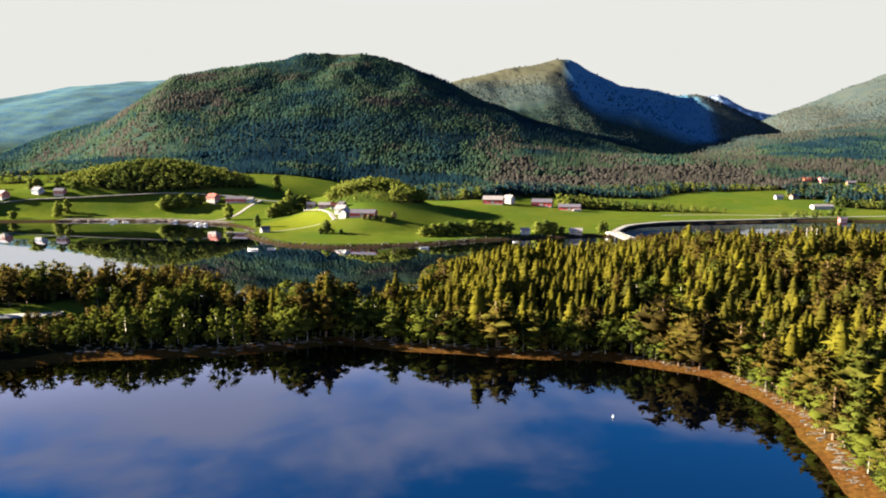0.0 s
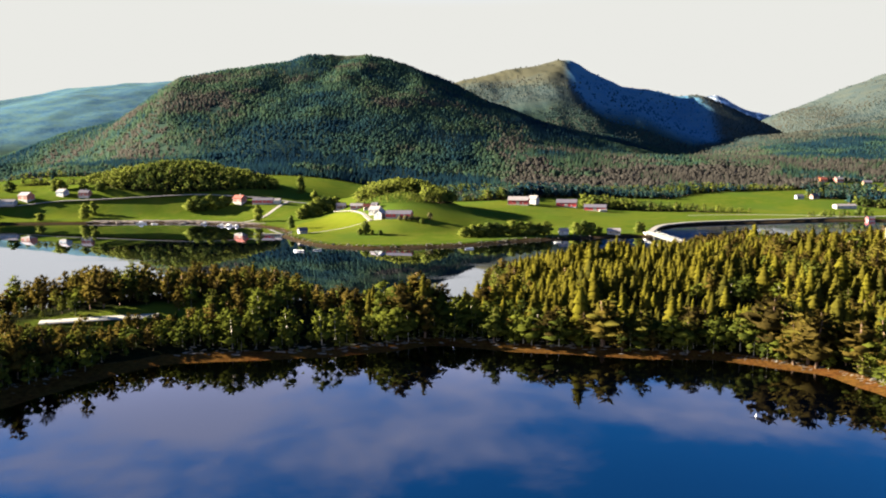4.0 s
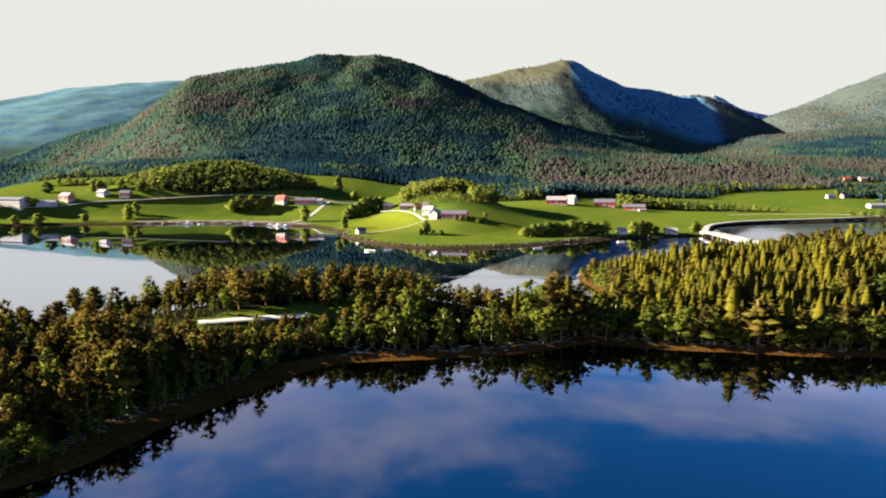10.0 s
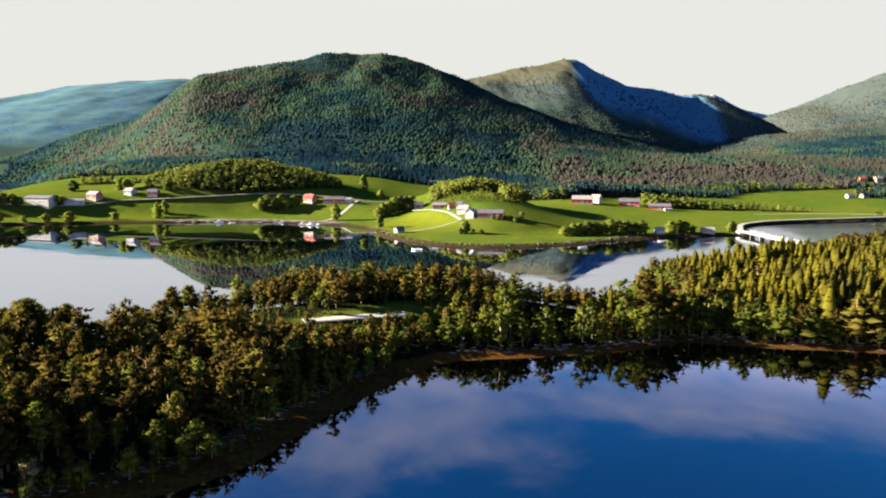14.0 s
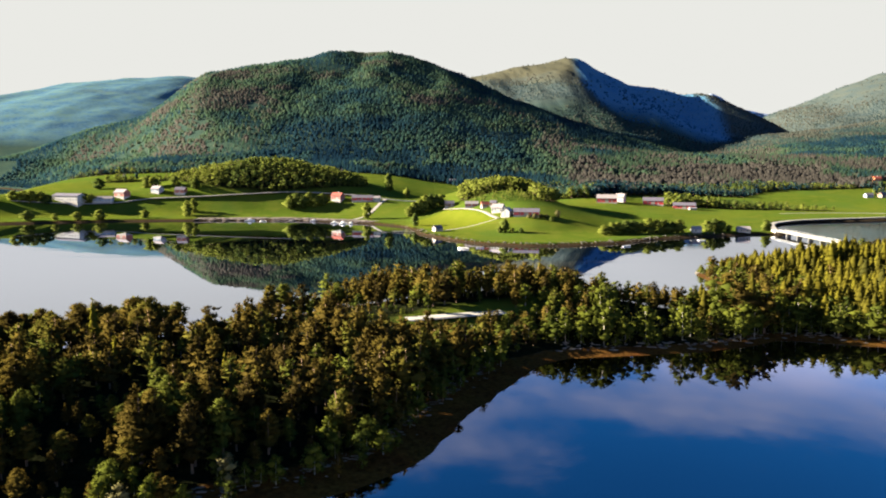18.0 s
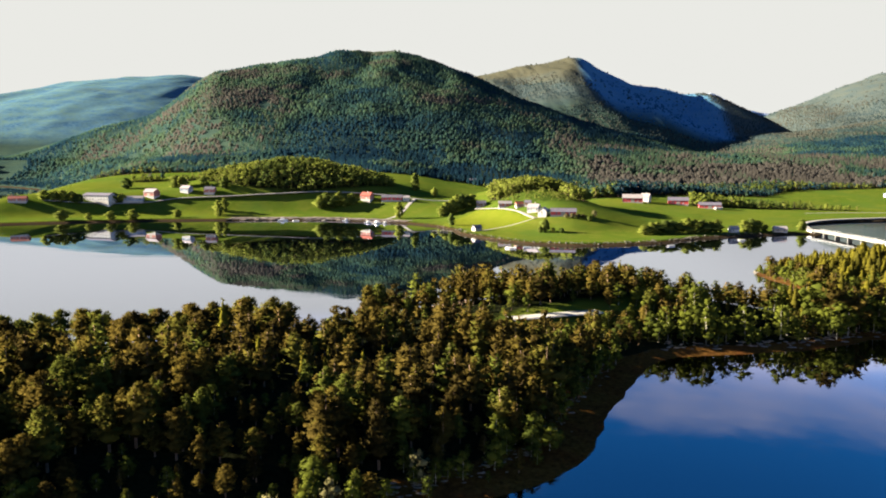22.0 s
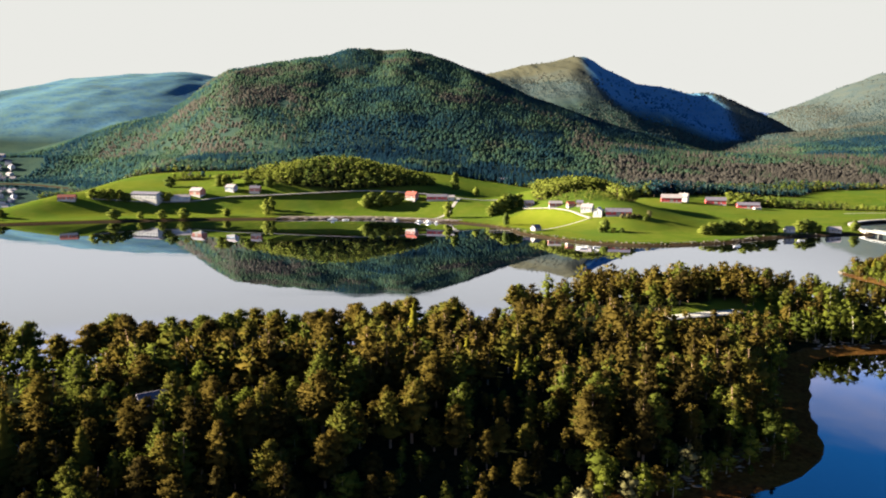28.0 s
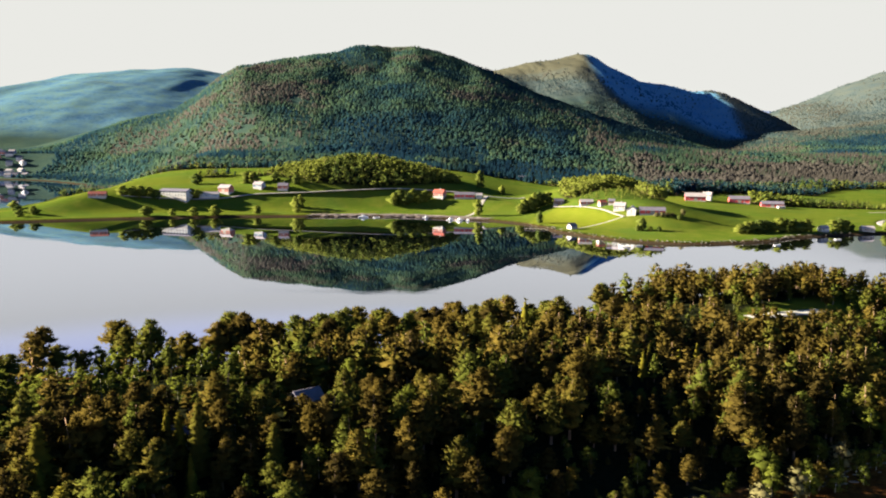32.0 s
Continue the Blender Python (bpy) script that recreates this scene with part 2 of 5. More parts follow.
def water_material():
    m, n = material("fjord_water")
    pos = n("ShaderNodeNewGeometry").outputs["Position"]
    rip = n("ShaderNodeTexNoise", {"Vector": n("ShaderNodeMapping", {"Vector": pos, "Scale": (1, 0.6, 1)}).outputs[0], "Scale": 0.5, "Detail": 3.0}).outputs["Fac"]
    wind = n("ShaderNodeTexNoise", {"Vector": n("ShaderNodeMapping", {"Vector": pos, "Scale": (0.004, 0.045, 1)}).outputs[0], "Scale": 1.0, "Detail": 3.0, "Distortion": 0.6}).outputs["Fac"]
    gust = n("ShaderNodeMapRange", {"Value": wind, "From Min": 0.55, "From Max": 0.72, "To Min": 0.006, "To Max": 0.07}).outputs[0]
    at = n("ShaderNodeSeparateXYZ", {0: pos})
    strait = n("ShaderNodeMath", {0: n("ShaderNodeMapRange", {"Value": at.outputs["X"], "From Min": -50, "From Max": 40}, smooth=True).outputs[0],
                                  1: n("ShaderNodeMapRange", {"Value": at.outputs["Y"], "From Min": 240, "From Max": 330}, smooth=True).outputs[0]}, operation="MULTIPLY").outputs[0]
    gust = n("ShaderNodeMath", {0: n("ShaderNodeMath", {0: strait, 1: 0.03}, operation="MULTIPLY").outputs[0], 1: gust}, operation="ADD").outputs[0]
    bump = n("ShaderNodeBump", {"Height": rip, "Strength": 0.04, "Distance": 0.05})
    gloss = n("ShaderNodeBsdfGlossy", {"Color": (0.875, 0.9, 1.0, 1), "Roughness": gust, "Normal": bump.outputs[0]})
    deep = n("ShaderNodeBsdfTransparent", {"Color": (0.075, 0.115, 0.13, 1)})
    face = n("ShaderNodeLayerWeight", {"Blend": 0.5}).outputs["Facing"]
    curve = n("ShaderNodeFloatCurve", {"Value": face})
    c = curve.mapping.curves[0]
    c.points[0].location, c.points[1].location = (0, 0.02), (1, 1)
    for p in ((0.45, 0.08), (0.546, 0.11), (0.625, 0.13), (0.691, 0.165), (0.724, 0.23), (0.758, 0.46), (0.792, 0.66), (0.826, 0.74), (0.861, 0.8), (0.913, 0.86), (0.948, 0.93)):
        c.points.new(*p)
    curve.mapping.update()
    calm = n("ShaderNodeMath", {0: 1.0, 1: n("ShaderNodeMath", {0: strait, 1: 0.15}, operation="MULTIPLY").outputs[0]}, operation="SUBTRACT").outputs[0]
    s = n("ShaderNodeMixShader", {0: n("ShaderNodeMath", {0: curve.outputs[0], 1: calm}, operation="MULTIPLY").outputs[0], 1: deep.outputs[0], 2: gloss.outputs[0]})
    return finish(m, n, s.outputs[0])


mat_land, mat_water = ground_material(), water_material()

# ---------------------------------------------------------------- the lie of the land
# Shores, in plan: the near land (a wooded neck, a knoll and the bay's rim) and the far shore.
NEAR = [(110, -150), (92, 0), (76, 70), (67, 113), (71, 128), (74, 148), (73, 165), (68, 180), (58, 187), (46, 195), (18, 199), (-10, 206), (-34, 214),
        (-47, 206), (-62, 201), (-92, 197), (-107, 195), (-116, 185), (-125, 168), (-136, 150), (-142, 135), (-147, 124), (-159, 113), (-184, 101),
        (-225, 86), (-290, 66), (-400, 50), (-560, 70), (-520, 130), (-400, 162), (-340, 183), (-290, 201), (-244, 214), (-207, 230), (-190, 258), (-160, 280),
        (-108, 291), (-76, 283), (-60, 268), (-44, 256), (-22, 256), (-10, 268), (-9, 300), (-12, 330), (-10, 348), (4, 356), (26, 358), (62, 384), (96, 424), (116, 447), (142, 450), (156, 424), (250, 400), (420, 380), (900, 330), (900, -150)]
FAR = [(-9000, 1500), (-1600, 1470), (-1050, 1440), (-950, 1400), (-880, 1330), (-800, 1240), (-738, 1125), (-712, 1000), (-690, 900), (-668, 830), (-655, 735), (-690, 640), (-660, 585), (-583, 592), (-508, 624), (-464, 638),
       (-417, 651), (-303, 660), (-251, 656), (-213, 634), (-186, 620), (-166, 594), (-149, 562), (-146, 532), (-122, 488), (-104, 467), (-76, 456), (-45, 460),
       (-10, 472), (30, 500), (86, 520), (112, 526), (128, 521), (137, 545), (152, 590), (172, 616), (206, 632), (276, 648), (330, 664), (400, 655), (520, 640), (700, 620), (9000, 600), (9000, 9000), (-9000, 9000)]

WEST_SHORE = NEAR[16:27]


def shore_distance(x, y, poly):
    """Metres inland from the polygon's edge; negative out on the water."""
    best, inside = np.full(x.shape, 1e18), np.zeros(x.shape, bool)
    for (ax, ay), (bx, by) in zip(poly, poly[1:] + poly[:1]):
        dx, dy = bx - ax, by - ay
        t = np.clip(((x - ax) * dx + (y - ay) * dy) / (dx * dx + dy * dy), 0, 1)
        best = np.minimum(best, (x - ax - t * dx) ** 2 + (y - ay - t * dy) ** 2)
        if dy:
            cross = ((ay > y) != (by > y)) & (x < ax + (y - ay) * dx / dy)
            inside ^= cross
    return np.sqrt(best) * np.where(inside, 1, -1)


def hashed(i, j, seed):
    v = np.sin(i * 127.1 + j * 311.7 + seed * 74.7) * 43758.5453
    return v - np.floor(v)


def lump(x, y, seed=0):
    """Smooth value noise, 0 to 1."""
    i, j = np.floor(x), np.floor(y)
    u, v = x - i, y - j
    u, v = u * u * (3 - 2 * u), v * v * (3 - 2 * v)
    a, b, c, d = hashed(i, j, seed), hashed(i + 1, j, seed), hashed(i, j + 1, seed), hashed(i + 1, j + 1, seed)
    return a + (b - a) * u + (c - a) * v + (a - b - c + d) * u * v


def layers(x, y, size, octaves=4, seed=0):
    total, amp = 0, 0.5
    for k in range(octaves):
        total = total + amp * (lump(x / size, y / size, seed + k) - 0.5)
        size, amp = size / 2.03, amp * 0.55
    return total


def step(v, lo, hi):
    t = np.clip((v - lo) / (hi - lo), 0, 1)
    return t * t * (3 - 2 * t)


def mound(x, y, cx, cy, h, sx, sy):
    return h * np.exp(-(((x - cx) / sx) ** 2 + ((y - cy) / sy) ** 2) / 2)


# Ridges that run across the view: where they lie, how far their near and far flanks reach, and the crest's profile.
RIDGES = [
    (([-1300, -800, -500, -300, 0, 200, 450], [1800, 1830, 2050, 2230, 2080, 1950, 1850]), ([-300, -80, 60, 200, 400], [900, 880, 640, 480, 420]), 900, [-1500, -1300, -1105, -1035, -965, -895, -826, -764, -724, -694, -647, -585, -521, -455, -400, -342, -243, -190, -138, -71, 10, 72, 117, 176, 219, 263, 305, 333, 470, 620], [0, 25, 66, 94, 118, 136, 156, 208, 242, 266, 284, 303, 320, 334, 352, 364, 365, 353, 331, 310, 274, 234, 209, 183, 157, 122, 92, 81, 55, 20]),
    (3200, ([350, 500, 600, 1150, 1400], [1250, 1000, 380, 380, 600]), 900, [-320, 39, 113, 211, 285, 407, 493, 554, 591, 641, 703, 765, 901, 1001, 1100, 1162, 1213, 1277, 1420], [300, 391, 408, 427, 446, 470, 490, 487, 470, 427, 403, 381, 360, 336, 331, 319, 270, 234, 150]),
    (4400, 2300, 800, [-3600, -2660, -2295, -2131, -2097, -1966, -1705, -1510, -1364, -1100, -600], [310, 350, 378, 428, 460, 495, 524, 528, 515, 450, 300]),
    (4000, 1500, 700, [1400, 1600, 1811, 1993, 2113, 2407, 2900, 3600], [120, 200, 302, 362, 420, 522, 610, 640]),
    (2500, 1100, 800, [600, 1000, 1500, 2300, 3500], [60, 128, 190, 310, 420]),
    (1300, 380, 500, [-150, -60, 150, 450, 800, 1500, 3000], [30, 60, 63, 60, 62, 90, 140]),
]
# Spurs that run towards the viewer, as tents: how steeply they fall and the crest in plan and height.
SPURS = [(0.5, [(500, 3200, 488), (430, 2850, 395), (400, 2600, 305), (440, 2350, 205), (500, 2150, 120)]), (0.3, [(-1930, 4400, 500), (-2250, 3700, 330), (-2700, 3200, 150)]),
         (0.3, [(-300, 2230, 352), (-255, 1950, 290), (-235, 1700, 190)]), (0.55, [(1085, 3190, 333), (1075, 3080, 318), (1045, 2940, 270), (1010, 2780, 190), (980, 2640, 110)])]


def tents(x, y):
    """The rounded upper envelope of all ridges and spurs."""
    out = np.full(x.shape, 1e-9)
    soft = 14.0

    def joined(z):
        return out + np.exp(np.clip(z, -400, 700) / soft)
    for line, front, back, xs, zs in RIDGES:
        u = x
        if isinstance(line, tuple):
            line = np.interp(x, *line)
            u = -130 + (x + 130) * (1 + 0.9 * (line - y) / line)
        if isinstance(front, tuple):
            front = np.interp(x, *front)
        d = y - line + 40 * layers(x, y, 500, 2, 17)
        d = np.where(d < 0, -d / front, d / back)
        d = np.sqrt(d * d + 0.0016) - 0.04
        fall = np.where(d < 1, 0.55 * d + 0.45 * d * d, 1.45 * d - 0.45)
        out = joined(np.interp(u, xs, zs) * (1 - fall) - np.where((u < xs[0]) | (u > xs[-1]), 400, 0))
    for fall, crest in SPURS:
        for (ax, ay, az), (bx, by, bz) in zip(crest, crest[1:]):
            dx, dy = bx - ax, by - ay
            t = np.clip(((x - ax) * dx + (y - ay) * dy) / (dx * dx + dy * dy), 0, 1)
            d = np.hypot(x - ax - t * dx, y - ay - t * dy)
            out = joined(az + t * (bz - az) - 8 - fall * (np.sqrt(d * d + 60 ** 2) - 60))
    return soft * np.log(out)


def line_distance(x, y, line):
    """Metres from a line of points."""
    best = np.full(x.shape, 1e18)
    for (ax, ay), (bx, by) in zip(line, line[1:]):
        dx, dy = bx - ax, by - ay
        t = np.clip(((x - ax) * dx + (y - ay) * dy) / (dx * dx + dy * dy), 0, 1)
        best = np.minimum(best, (x - ax - t * dx) ** 2 + (y - ay - t * dy) ** 2)
    return np.sqrt(best)


def painted_shade(x, y):
    """Mask of the steep bowl in the second mountain's flank that carries painted blue shade."""
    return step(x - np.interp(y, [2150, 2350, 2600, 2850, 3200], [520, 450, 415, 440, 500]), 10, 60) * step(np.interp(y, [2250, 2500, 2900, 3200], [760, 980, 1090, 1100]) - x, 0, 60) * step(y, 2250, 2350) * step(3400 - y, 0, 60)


def land(x, y):
    """Height of the ground in metres above the water, with the distances inland."""
    dn, df = shore_distance(x, y, NEAR), shore_distance(x, y, FAR)
    wob = layers(x, y, 14, 3, 5)
    d1 = dn + wob * (3.5 - 2.4 * step(-x, 100, 125))
    beach = step(-x, 105, 128) * step(200 - y, 0, 12) * step(40 - line_distance(x, y, WEST_SHORE), 0, 15)
    near = np.where(d1 > 0, np.minimum((0.2 - 0.1 * beach) * d1, 1.2 + 0.06 * d1), 0.2 * d1)
    rise = step(dn, 2 + 8 * beach, 45)
    near = near + rise * (3.6 + mound(x, y, 122, 268, 7.0, 62, 60) + mound(x, y, 165, 130, 13, 60, 80) + mound(x, y, -105, 252, 3.0, 50, 24) + 2.5 * layers(x, y, 60, 3, 9))
    d2 = df + wob * 3
    far = np.where(d2 > 0, np.minimum(0.5 * d2, 2.0 + 0.01 * d2), 0.2 * d2)
    rise = step(df, 4, 95)
    west = 1 / (1 + np.exp((x + 152) / 26))
    plain_h = 17.5 * west * step(df, 4, 72) * (0.05 + 0.95 * step(x, -632, -552)) + mound(x, y, -62, 622, 19, 44, 52) + mound(x, y, -60, 696, 17, 32, 34) + mound(x, y, -98, 738, 14, 30, 28) + mound(x, y, -300, 778, 29, 66, 40) + mound(x, y, 48, 775, 7, 45, 45) \
        + 0.085 * np.maximum(0, np.minimum(y, 1300) - 770) * step(df, 20, 160) + mound(x, y, -470, 840, 10, 90, 60) + 4 * layers(x, y, 160, 3, 3)
    far = far + rise * plain_h
    gully = layers(x * 1.6, y * 0.6, 210, 5, 21)
    hill = tents(x, y)
    hill = hill + gully * np.clip(hill, 0, 220) * 0.13
    hill = hill * (0.04 + 0.96 * step(df, 20, 330))
    mix = np.clip(0.5 + (hill - far) / 30, 0, 1)
    far = np.where(df > 0, far * (1 - mix) + hill * mix + 7.5 * mix * (1 - mix), far)
    z = np.where(dn > df, near, far)
    return np.maximum(z, -9), dn, df


DRY_FIELD = [(-560, 655), (-540, 640), (-440, 668), (-385, 680), (-390, 702), (-450, 690), (-520, 676)]
MOWN_FIELD = [(-158, 586), (-130, 534), (-88, 556), (-86, 570), (-100, 612), (-122, 646), (-146, 626)]
COPSES = [(22, 832, 42, 40), (152, 772, 30, 20), (205, 757, 46, 13), (262, 742, 32, 8), (-400, 790, 34, 12), (-470, 800, 22, 9), (345, 674, 34, 4.5), (490, 800, 62, 34), (455, 860, 50, 24), (-30, 850, 20, 30)]
WOOD_EDGE = ([-3000, -700, -560, -430, -330, -250, -120, -40, 30, 110, 240, 330, 450, 560, 3000], [900, 880, 905, 930, 925, 960, 965, 900, 850, 850, 850, 905, 930, 800, 700])


def lane_at(x):
    """Where the gravel lane of the near wood lies."""
    return 216 + (x + 139) * 0.38


def zones(x, y, dn, df):
    """How far the spot is field, mown field or bare heath, 0 to 1."""
    edge = np.interp(x, *WOOD_EDGE) + 30 * layers(x, y, 60, 3, 2)
    field = step(df, 2, 7) * step(edge - y, -6, 6)
    mound_l = 1 - step(np.hypot((x + 300) / 105, (y - 772) / 52), 0.9, 1.0)
    grove = 1 - step(np.hypot((x + 62) / 48, (y - 680) / 85), 0.9, 1.0)
    scrub = step(664 - y, 0, 10) * step(-40 - x, -4, 6)
    field = field * (1 - mound_l) * (1 - grove * (1 - 0.7 * scrub))
    mown = step(shore_distance(x, y, MOWN_FIELD), 0, 4)
    meadow = 1 - step(np.hypot((x - 530) / 75, (y - 975) / 34), 0.85, 1.0)
    for cx, cy, ax, ay in COPSES:
        field = field * step(np.hypot((x - cx) / ax, (y - cy) / ay), 0.95, 1.05)
    u, v = x * 0.94 + y * 0.34 + 14 * layers(x, y, 90, 2, 3), -x * 0.34 + y * 0.94
    mown = np.maximum(mown, 0.55 * step(shore_distance(x, y, DRY_FIELD), 0, 6))
    parcel = hashed(np.floor(u / 78), np.floor(v / 52), 12)
    field = np.maximum(field, 0.8 * meadow)
    field = np.maximum(field, 1 - step(np.hypot((x + 125) / 34, (y - lane_at(x) - 2) / 9), 0.8, 1.0))
    return field, mown, parcel


def grid_axis(spans):
    return np.concatenate([np.arange(a, b, s) for a, b, s in spans] + [[spans[-1][1]]])


def solid_mesh(name, verts, faces, mats, face_mat=None, tints=None, smooth=False):
    """A mesh from arrays; faces all of one size."""
    me = bpy.data.meshes.new(name)
    verts, faces = np.asarray(verts, np.float32), np.asarray(faces, np.int32)
    k = faces.shape[1]
    me.vertices.add(len(verts))
    me.vertices.foreach_set("co", verts.ravel())
    me.loops.add(faces.size)
    me.loops.foreach_set("vertex_index", faces.ravel())
    me.polygons.add(len(faces))
    me.polygons.foreach_set("loop_start", np.arange(0, faces.size, k, dtype=np.int32))
    for mt in mats:
        me.materials.append(mt)
    if face_mat is not None:
        me.polygons.foreach_set("material_index", np.asarray(face_mat, np.int32))
    me.polygons.foreach_set("use_smooth", np.full(len(faces), smooth))
    for key, values in (tints or {}).items():
        me.attributes.new(key, "FLOAT", "POINT").data.foreach_set("value", np.asarray(values, np.float32))
    me.update(calc_edges=True)
    return me


def sheet(gx, gy):
    nx, ny = len(gx), len(gy)
    x, y = np.meshgrid(gx, gy)
    i = np.arange(nx * ny).reshape(ny, nx)
    q = np.stack([i[:-1, :-1], i[:-1, 1:], i[1:, 1:], i[1:, :-1]], -1).reshape(-1, 4)
    return x.ravel(), y.ravel(), q


gx = grid_axis([(-6000, -3200, 200), (-3200, -1500, 42), (-1500, -700, 25), (-700, -420, 9), (-420, 320, 5), (320, 700, 12), (700, 1600, 25), (1600, 3000, 45), (3000, 6000, 200)])
gy = grid_axis([(-600, 60, 22), (60, 310, 5), (310, 440, 8), (440, 800, 4.5), (800, 1150, 8), (1150, 2250, 18), (2250, 4500, 38), (4500, 6000, 150)])
X, Y, quads = sheet(gx, gy)
Z, DN, DF = land(X, Y)
FIELD, MOWN, PARCEL = zones(X, Y, DN, DF)
HEATH = step(Z + 60 * layers(X, Y, 150, 4, 31), 320, 400) * (Y > 1500) * (Y < 3300) * (X < 1200) * 0.6 * (1 - painted_shade(X, Y))
# pale marks the far left mountain, whose haze is painted on
ground = new("ground", solid_mesh("ground", np.stack([X, Y, Z], 1), quads, [mat_land], tints={"field": FIELD, "mown": MOWN, "parcel": PARCEL, "heath": HEATH, "upland": step(Y, 930, 1150), "pale": step(-0.2 * Y - X, 0, 150) * (Y > 2300), "painted_shade": painted_shade(X, Y), "high": step(Y + 160 * layers(X, Y, 300, 2, 19), 2250, 2550)}, smooth=True))
tagged(ground, "green fields, wooded hills and brown weedy shores", "ground", kind="structure")
wx, wy, wq = sheet(np.linspace(-6000, 6000, 13), np.linspace(-600, 4000, 9))
water = new("water", solid_mesh("water", np.stack([wx, wy, 0 * wx], 1), wq, [mat_water]))
tagged(water, "calm dark blue fjord water mirroring sky and hills", "water", kind="structure")

# far snowy mountain
sx_, sy_, sq = sheet(np.linspace(1350, 2600, 90), np.linspace(4650, 4900, 16))
crest = np.interp(sx_, [1260, 1600, 1700, 1770, 1840, 1900, 1960, 2030, 2110, 2510], [200, 330, 400, 455, 466, 440, 408, 372, 352, 280]) + 14 * layers(sx_, sy_ * 0.5, 90, 4, 77)
sz = crest - (4860 - sy_) * 0.7 + 60 * layers(sx_, sy_, 160, 4, 78) * step(4860 - sy_, 0, 60)
m, n = material("snow_and_rock")
pos = n("ShaderNodeNewGeometry").outputs["Position"]
patch = n("ShaderNodeTexNoise", {"Vector": pos, "Scale": 0.02, "Detail": 5.0, "Roughness": 0.6}).outputs["Fac"]
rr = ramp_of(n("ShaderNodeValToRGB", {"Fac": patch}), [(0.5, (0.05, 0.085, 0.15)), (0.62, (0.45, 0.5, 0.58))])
mat_snow = finish(m, n, n("ShaderNodeBsdfPrincipled", {"Base Color": rr.outputs[0], "Roughness": 0.8}).outputs[0])
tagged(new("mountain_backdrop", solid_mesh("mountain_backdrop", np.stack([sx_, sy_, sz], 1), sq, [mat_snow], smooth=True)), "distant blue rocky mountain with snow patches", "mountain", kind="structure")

# ---------------------------------------------------------------- trees
rng = np.random.default_rng(7)


def stem(h, r0, r1, sides=6, lean=0.0):
    """A tapered, slightly bent trunk as triangles."""
    levels = 4
    v, f = [], []
    for k in range(levels):
        t = k / (levels - 1)
        r = r0 + (r1 - r0) * t
        for a in range(sides):
            w_ = 2 * math.pi * a / sides
            v.append((r * math.cos(w_) + lean * t * t, r * math.sin(w_), h * t - (0.6 if k == 0 else 0)))
    for k in range(levels - 1):
        for a in range(sides):
            b = (a + 1) % sides
            p, q, s_, u = k * sides + a, k * sides + b, (k + 1) * sides + b, (k + 1) * sides + a
            f += [(p, q, s_), (p, s_, u)]
    return np.array(v), np.array(f)


def leaves(centres, sizes, out, droop=0.0, slim=0.7, stray=0.3):
    """One small leaf spray (two triangles in a bent diamond) at each centre. Broad ones face along out, slim ones point along it."""
    k = len(centres)
    n_ = out + rng.normal(0, stray, (k, 3))
    n_ /= np.linalg.norm(n_, axis=1)[:, None] + 1e-9
    if slim < 0.6:
        a = n_
        b = np.cross(a, rng.normal(0, 0.5, (k, 3)) + np.array([0, 0, 1.0]))
        b /= np.linalg.norm(b, axis=1)[:, None] + 1e-9
        n_ = np.cross(a, b)
    else:
        a = np.cross(n_, rng.normal(0, 1, (k, 3)))
        a /= np.linalg.norm(a, axis=1)[:, None] + 1e-9
        b = np.cross(n_, a)
    s_ = sizes[:, None]
    bend = n_ * s_ * 0.25
    down = np.array([0, 0, -droop]) * s_
    if slim < 0.6:
        v = np.stack([centres - a * s_ * 0.7 - b * s_ * slim + bend, centres - a * s_ * 0.5 + b * s_ * slim + bend, centres + a * s_ * 1.1 + down], 1).reshape(-1, 3)
        return v, np.arange(3 * k).reshape(-1, 3)
    v = np.stack([centres - a * s_ + down, centres - b * s_ * slim + bend, centres + a * s_ + down, centres + b * s_ * slim + bend], 1).reshape(-1, 3)
    i = np.arange(k)[:, None] * 4
    f = np.concatenate([i + np.array([[0, 1, 3]]), i + np.array([[1, 2, 3]])])
    return v, f


def ball(k):
    p = rng.normal(0, 1, (k, 3))
    return p / np.linalg.norm(p, axis=1)[:, None]


CORE = [(0, 2, 4), (2, 1, 4), (1, 3, 4), (3, 0, 4), (2, 0, 5), (1, 2, 5), (3, 1, 5), (0, 3, 5)]


def kernel(at, rx, rz, way):
    """The dense inside of a tuft of twigs, as eight facets, and the directions of its corners."""
    d = np.array([(1, 0, 0), (-1, 0, 0), (0, 1, 0), (0, -1, 0), (0, 0, 1), (0, 0, -1)], float)
    c, s_ = math.cos(rng.uniform(0, 1.5)), math.sin(rng.uniform(0, 1.5))
    d[:, :2] = d[:, :2] @ np.array([[c, s_], [-s_, c]])
    return at + d * np.array([rx, rx, rz]) * rng.uniform(0.8, 1.2, (6, 1)), d * 0.9 + way


def with_kernels(crown, kernels):
    """Adds the tufts' insides to a crown."""
    v, f, vn = crown
    for kv, kn in kernels:
        f = np.concatenate([f, np.array(CORE) + len(v)])
        v, vn = np.concatenate([v, kv]), np.concatenate([vn, kn / np.linalg.norm(kn, axis=1)[:, None]])
    return v, f, vn


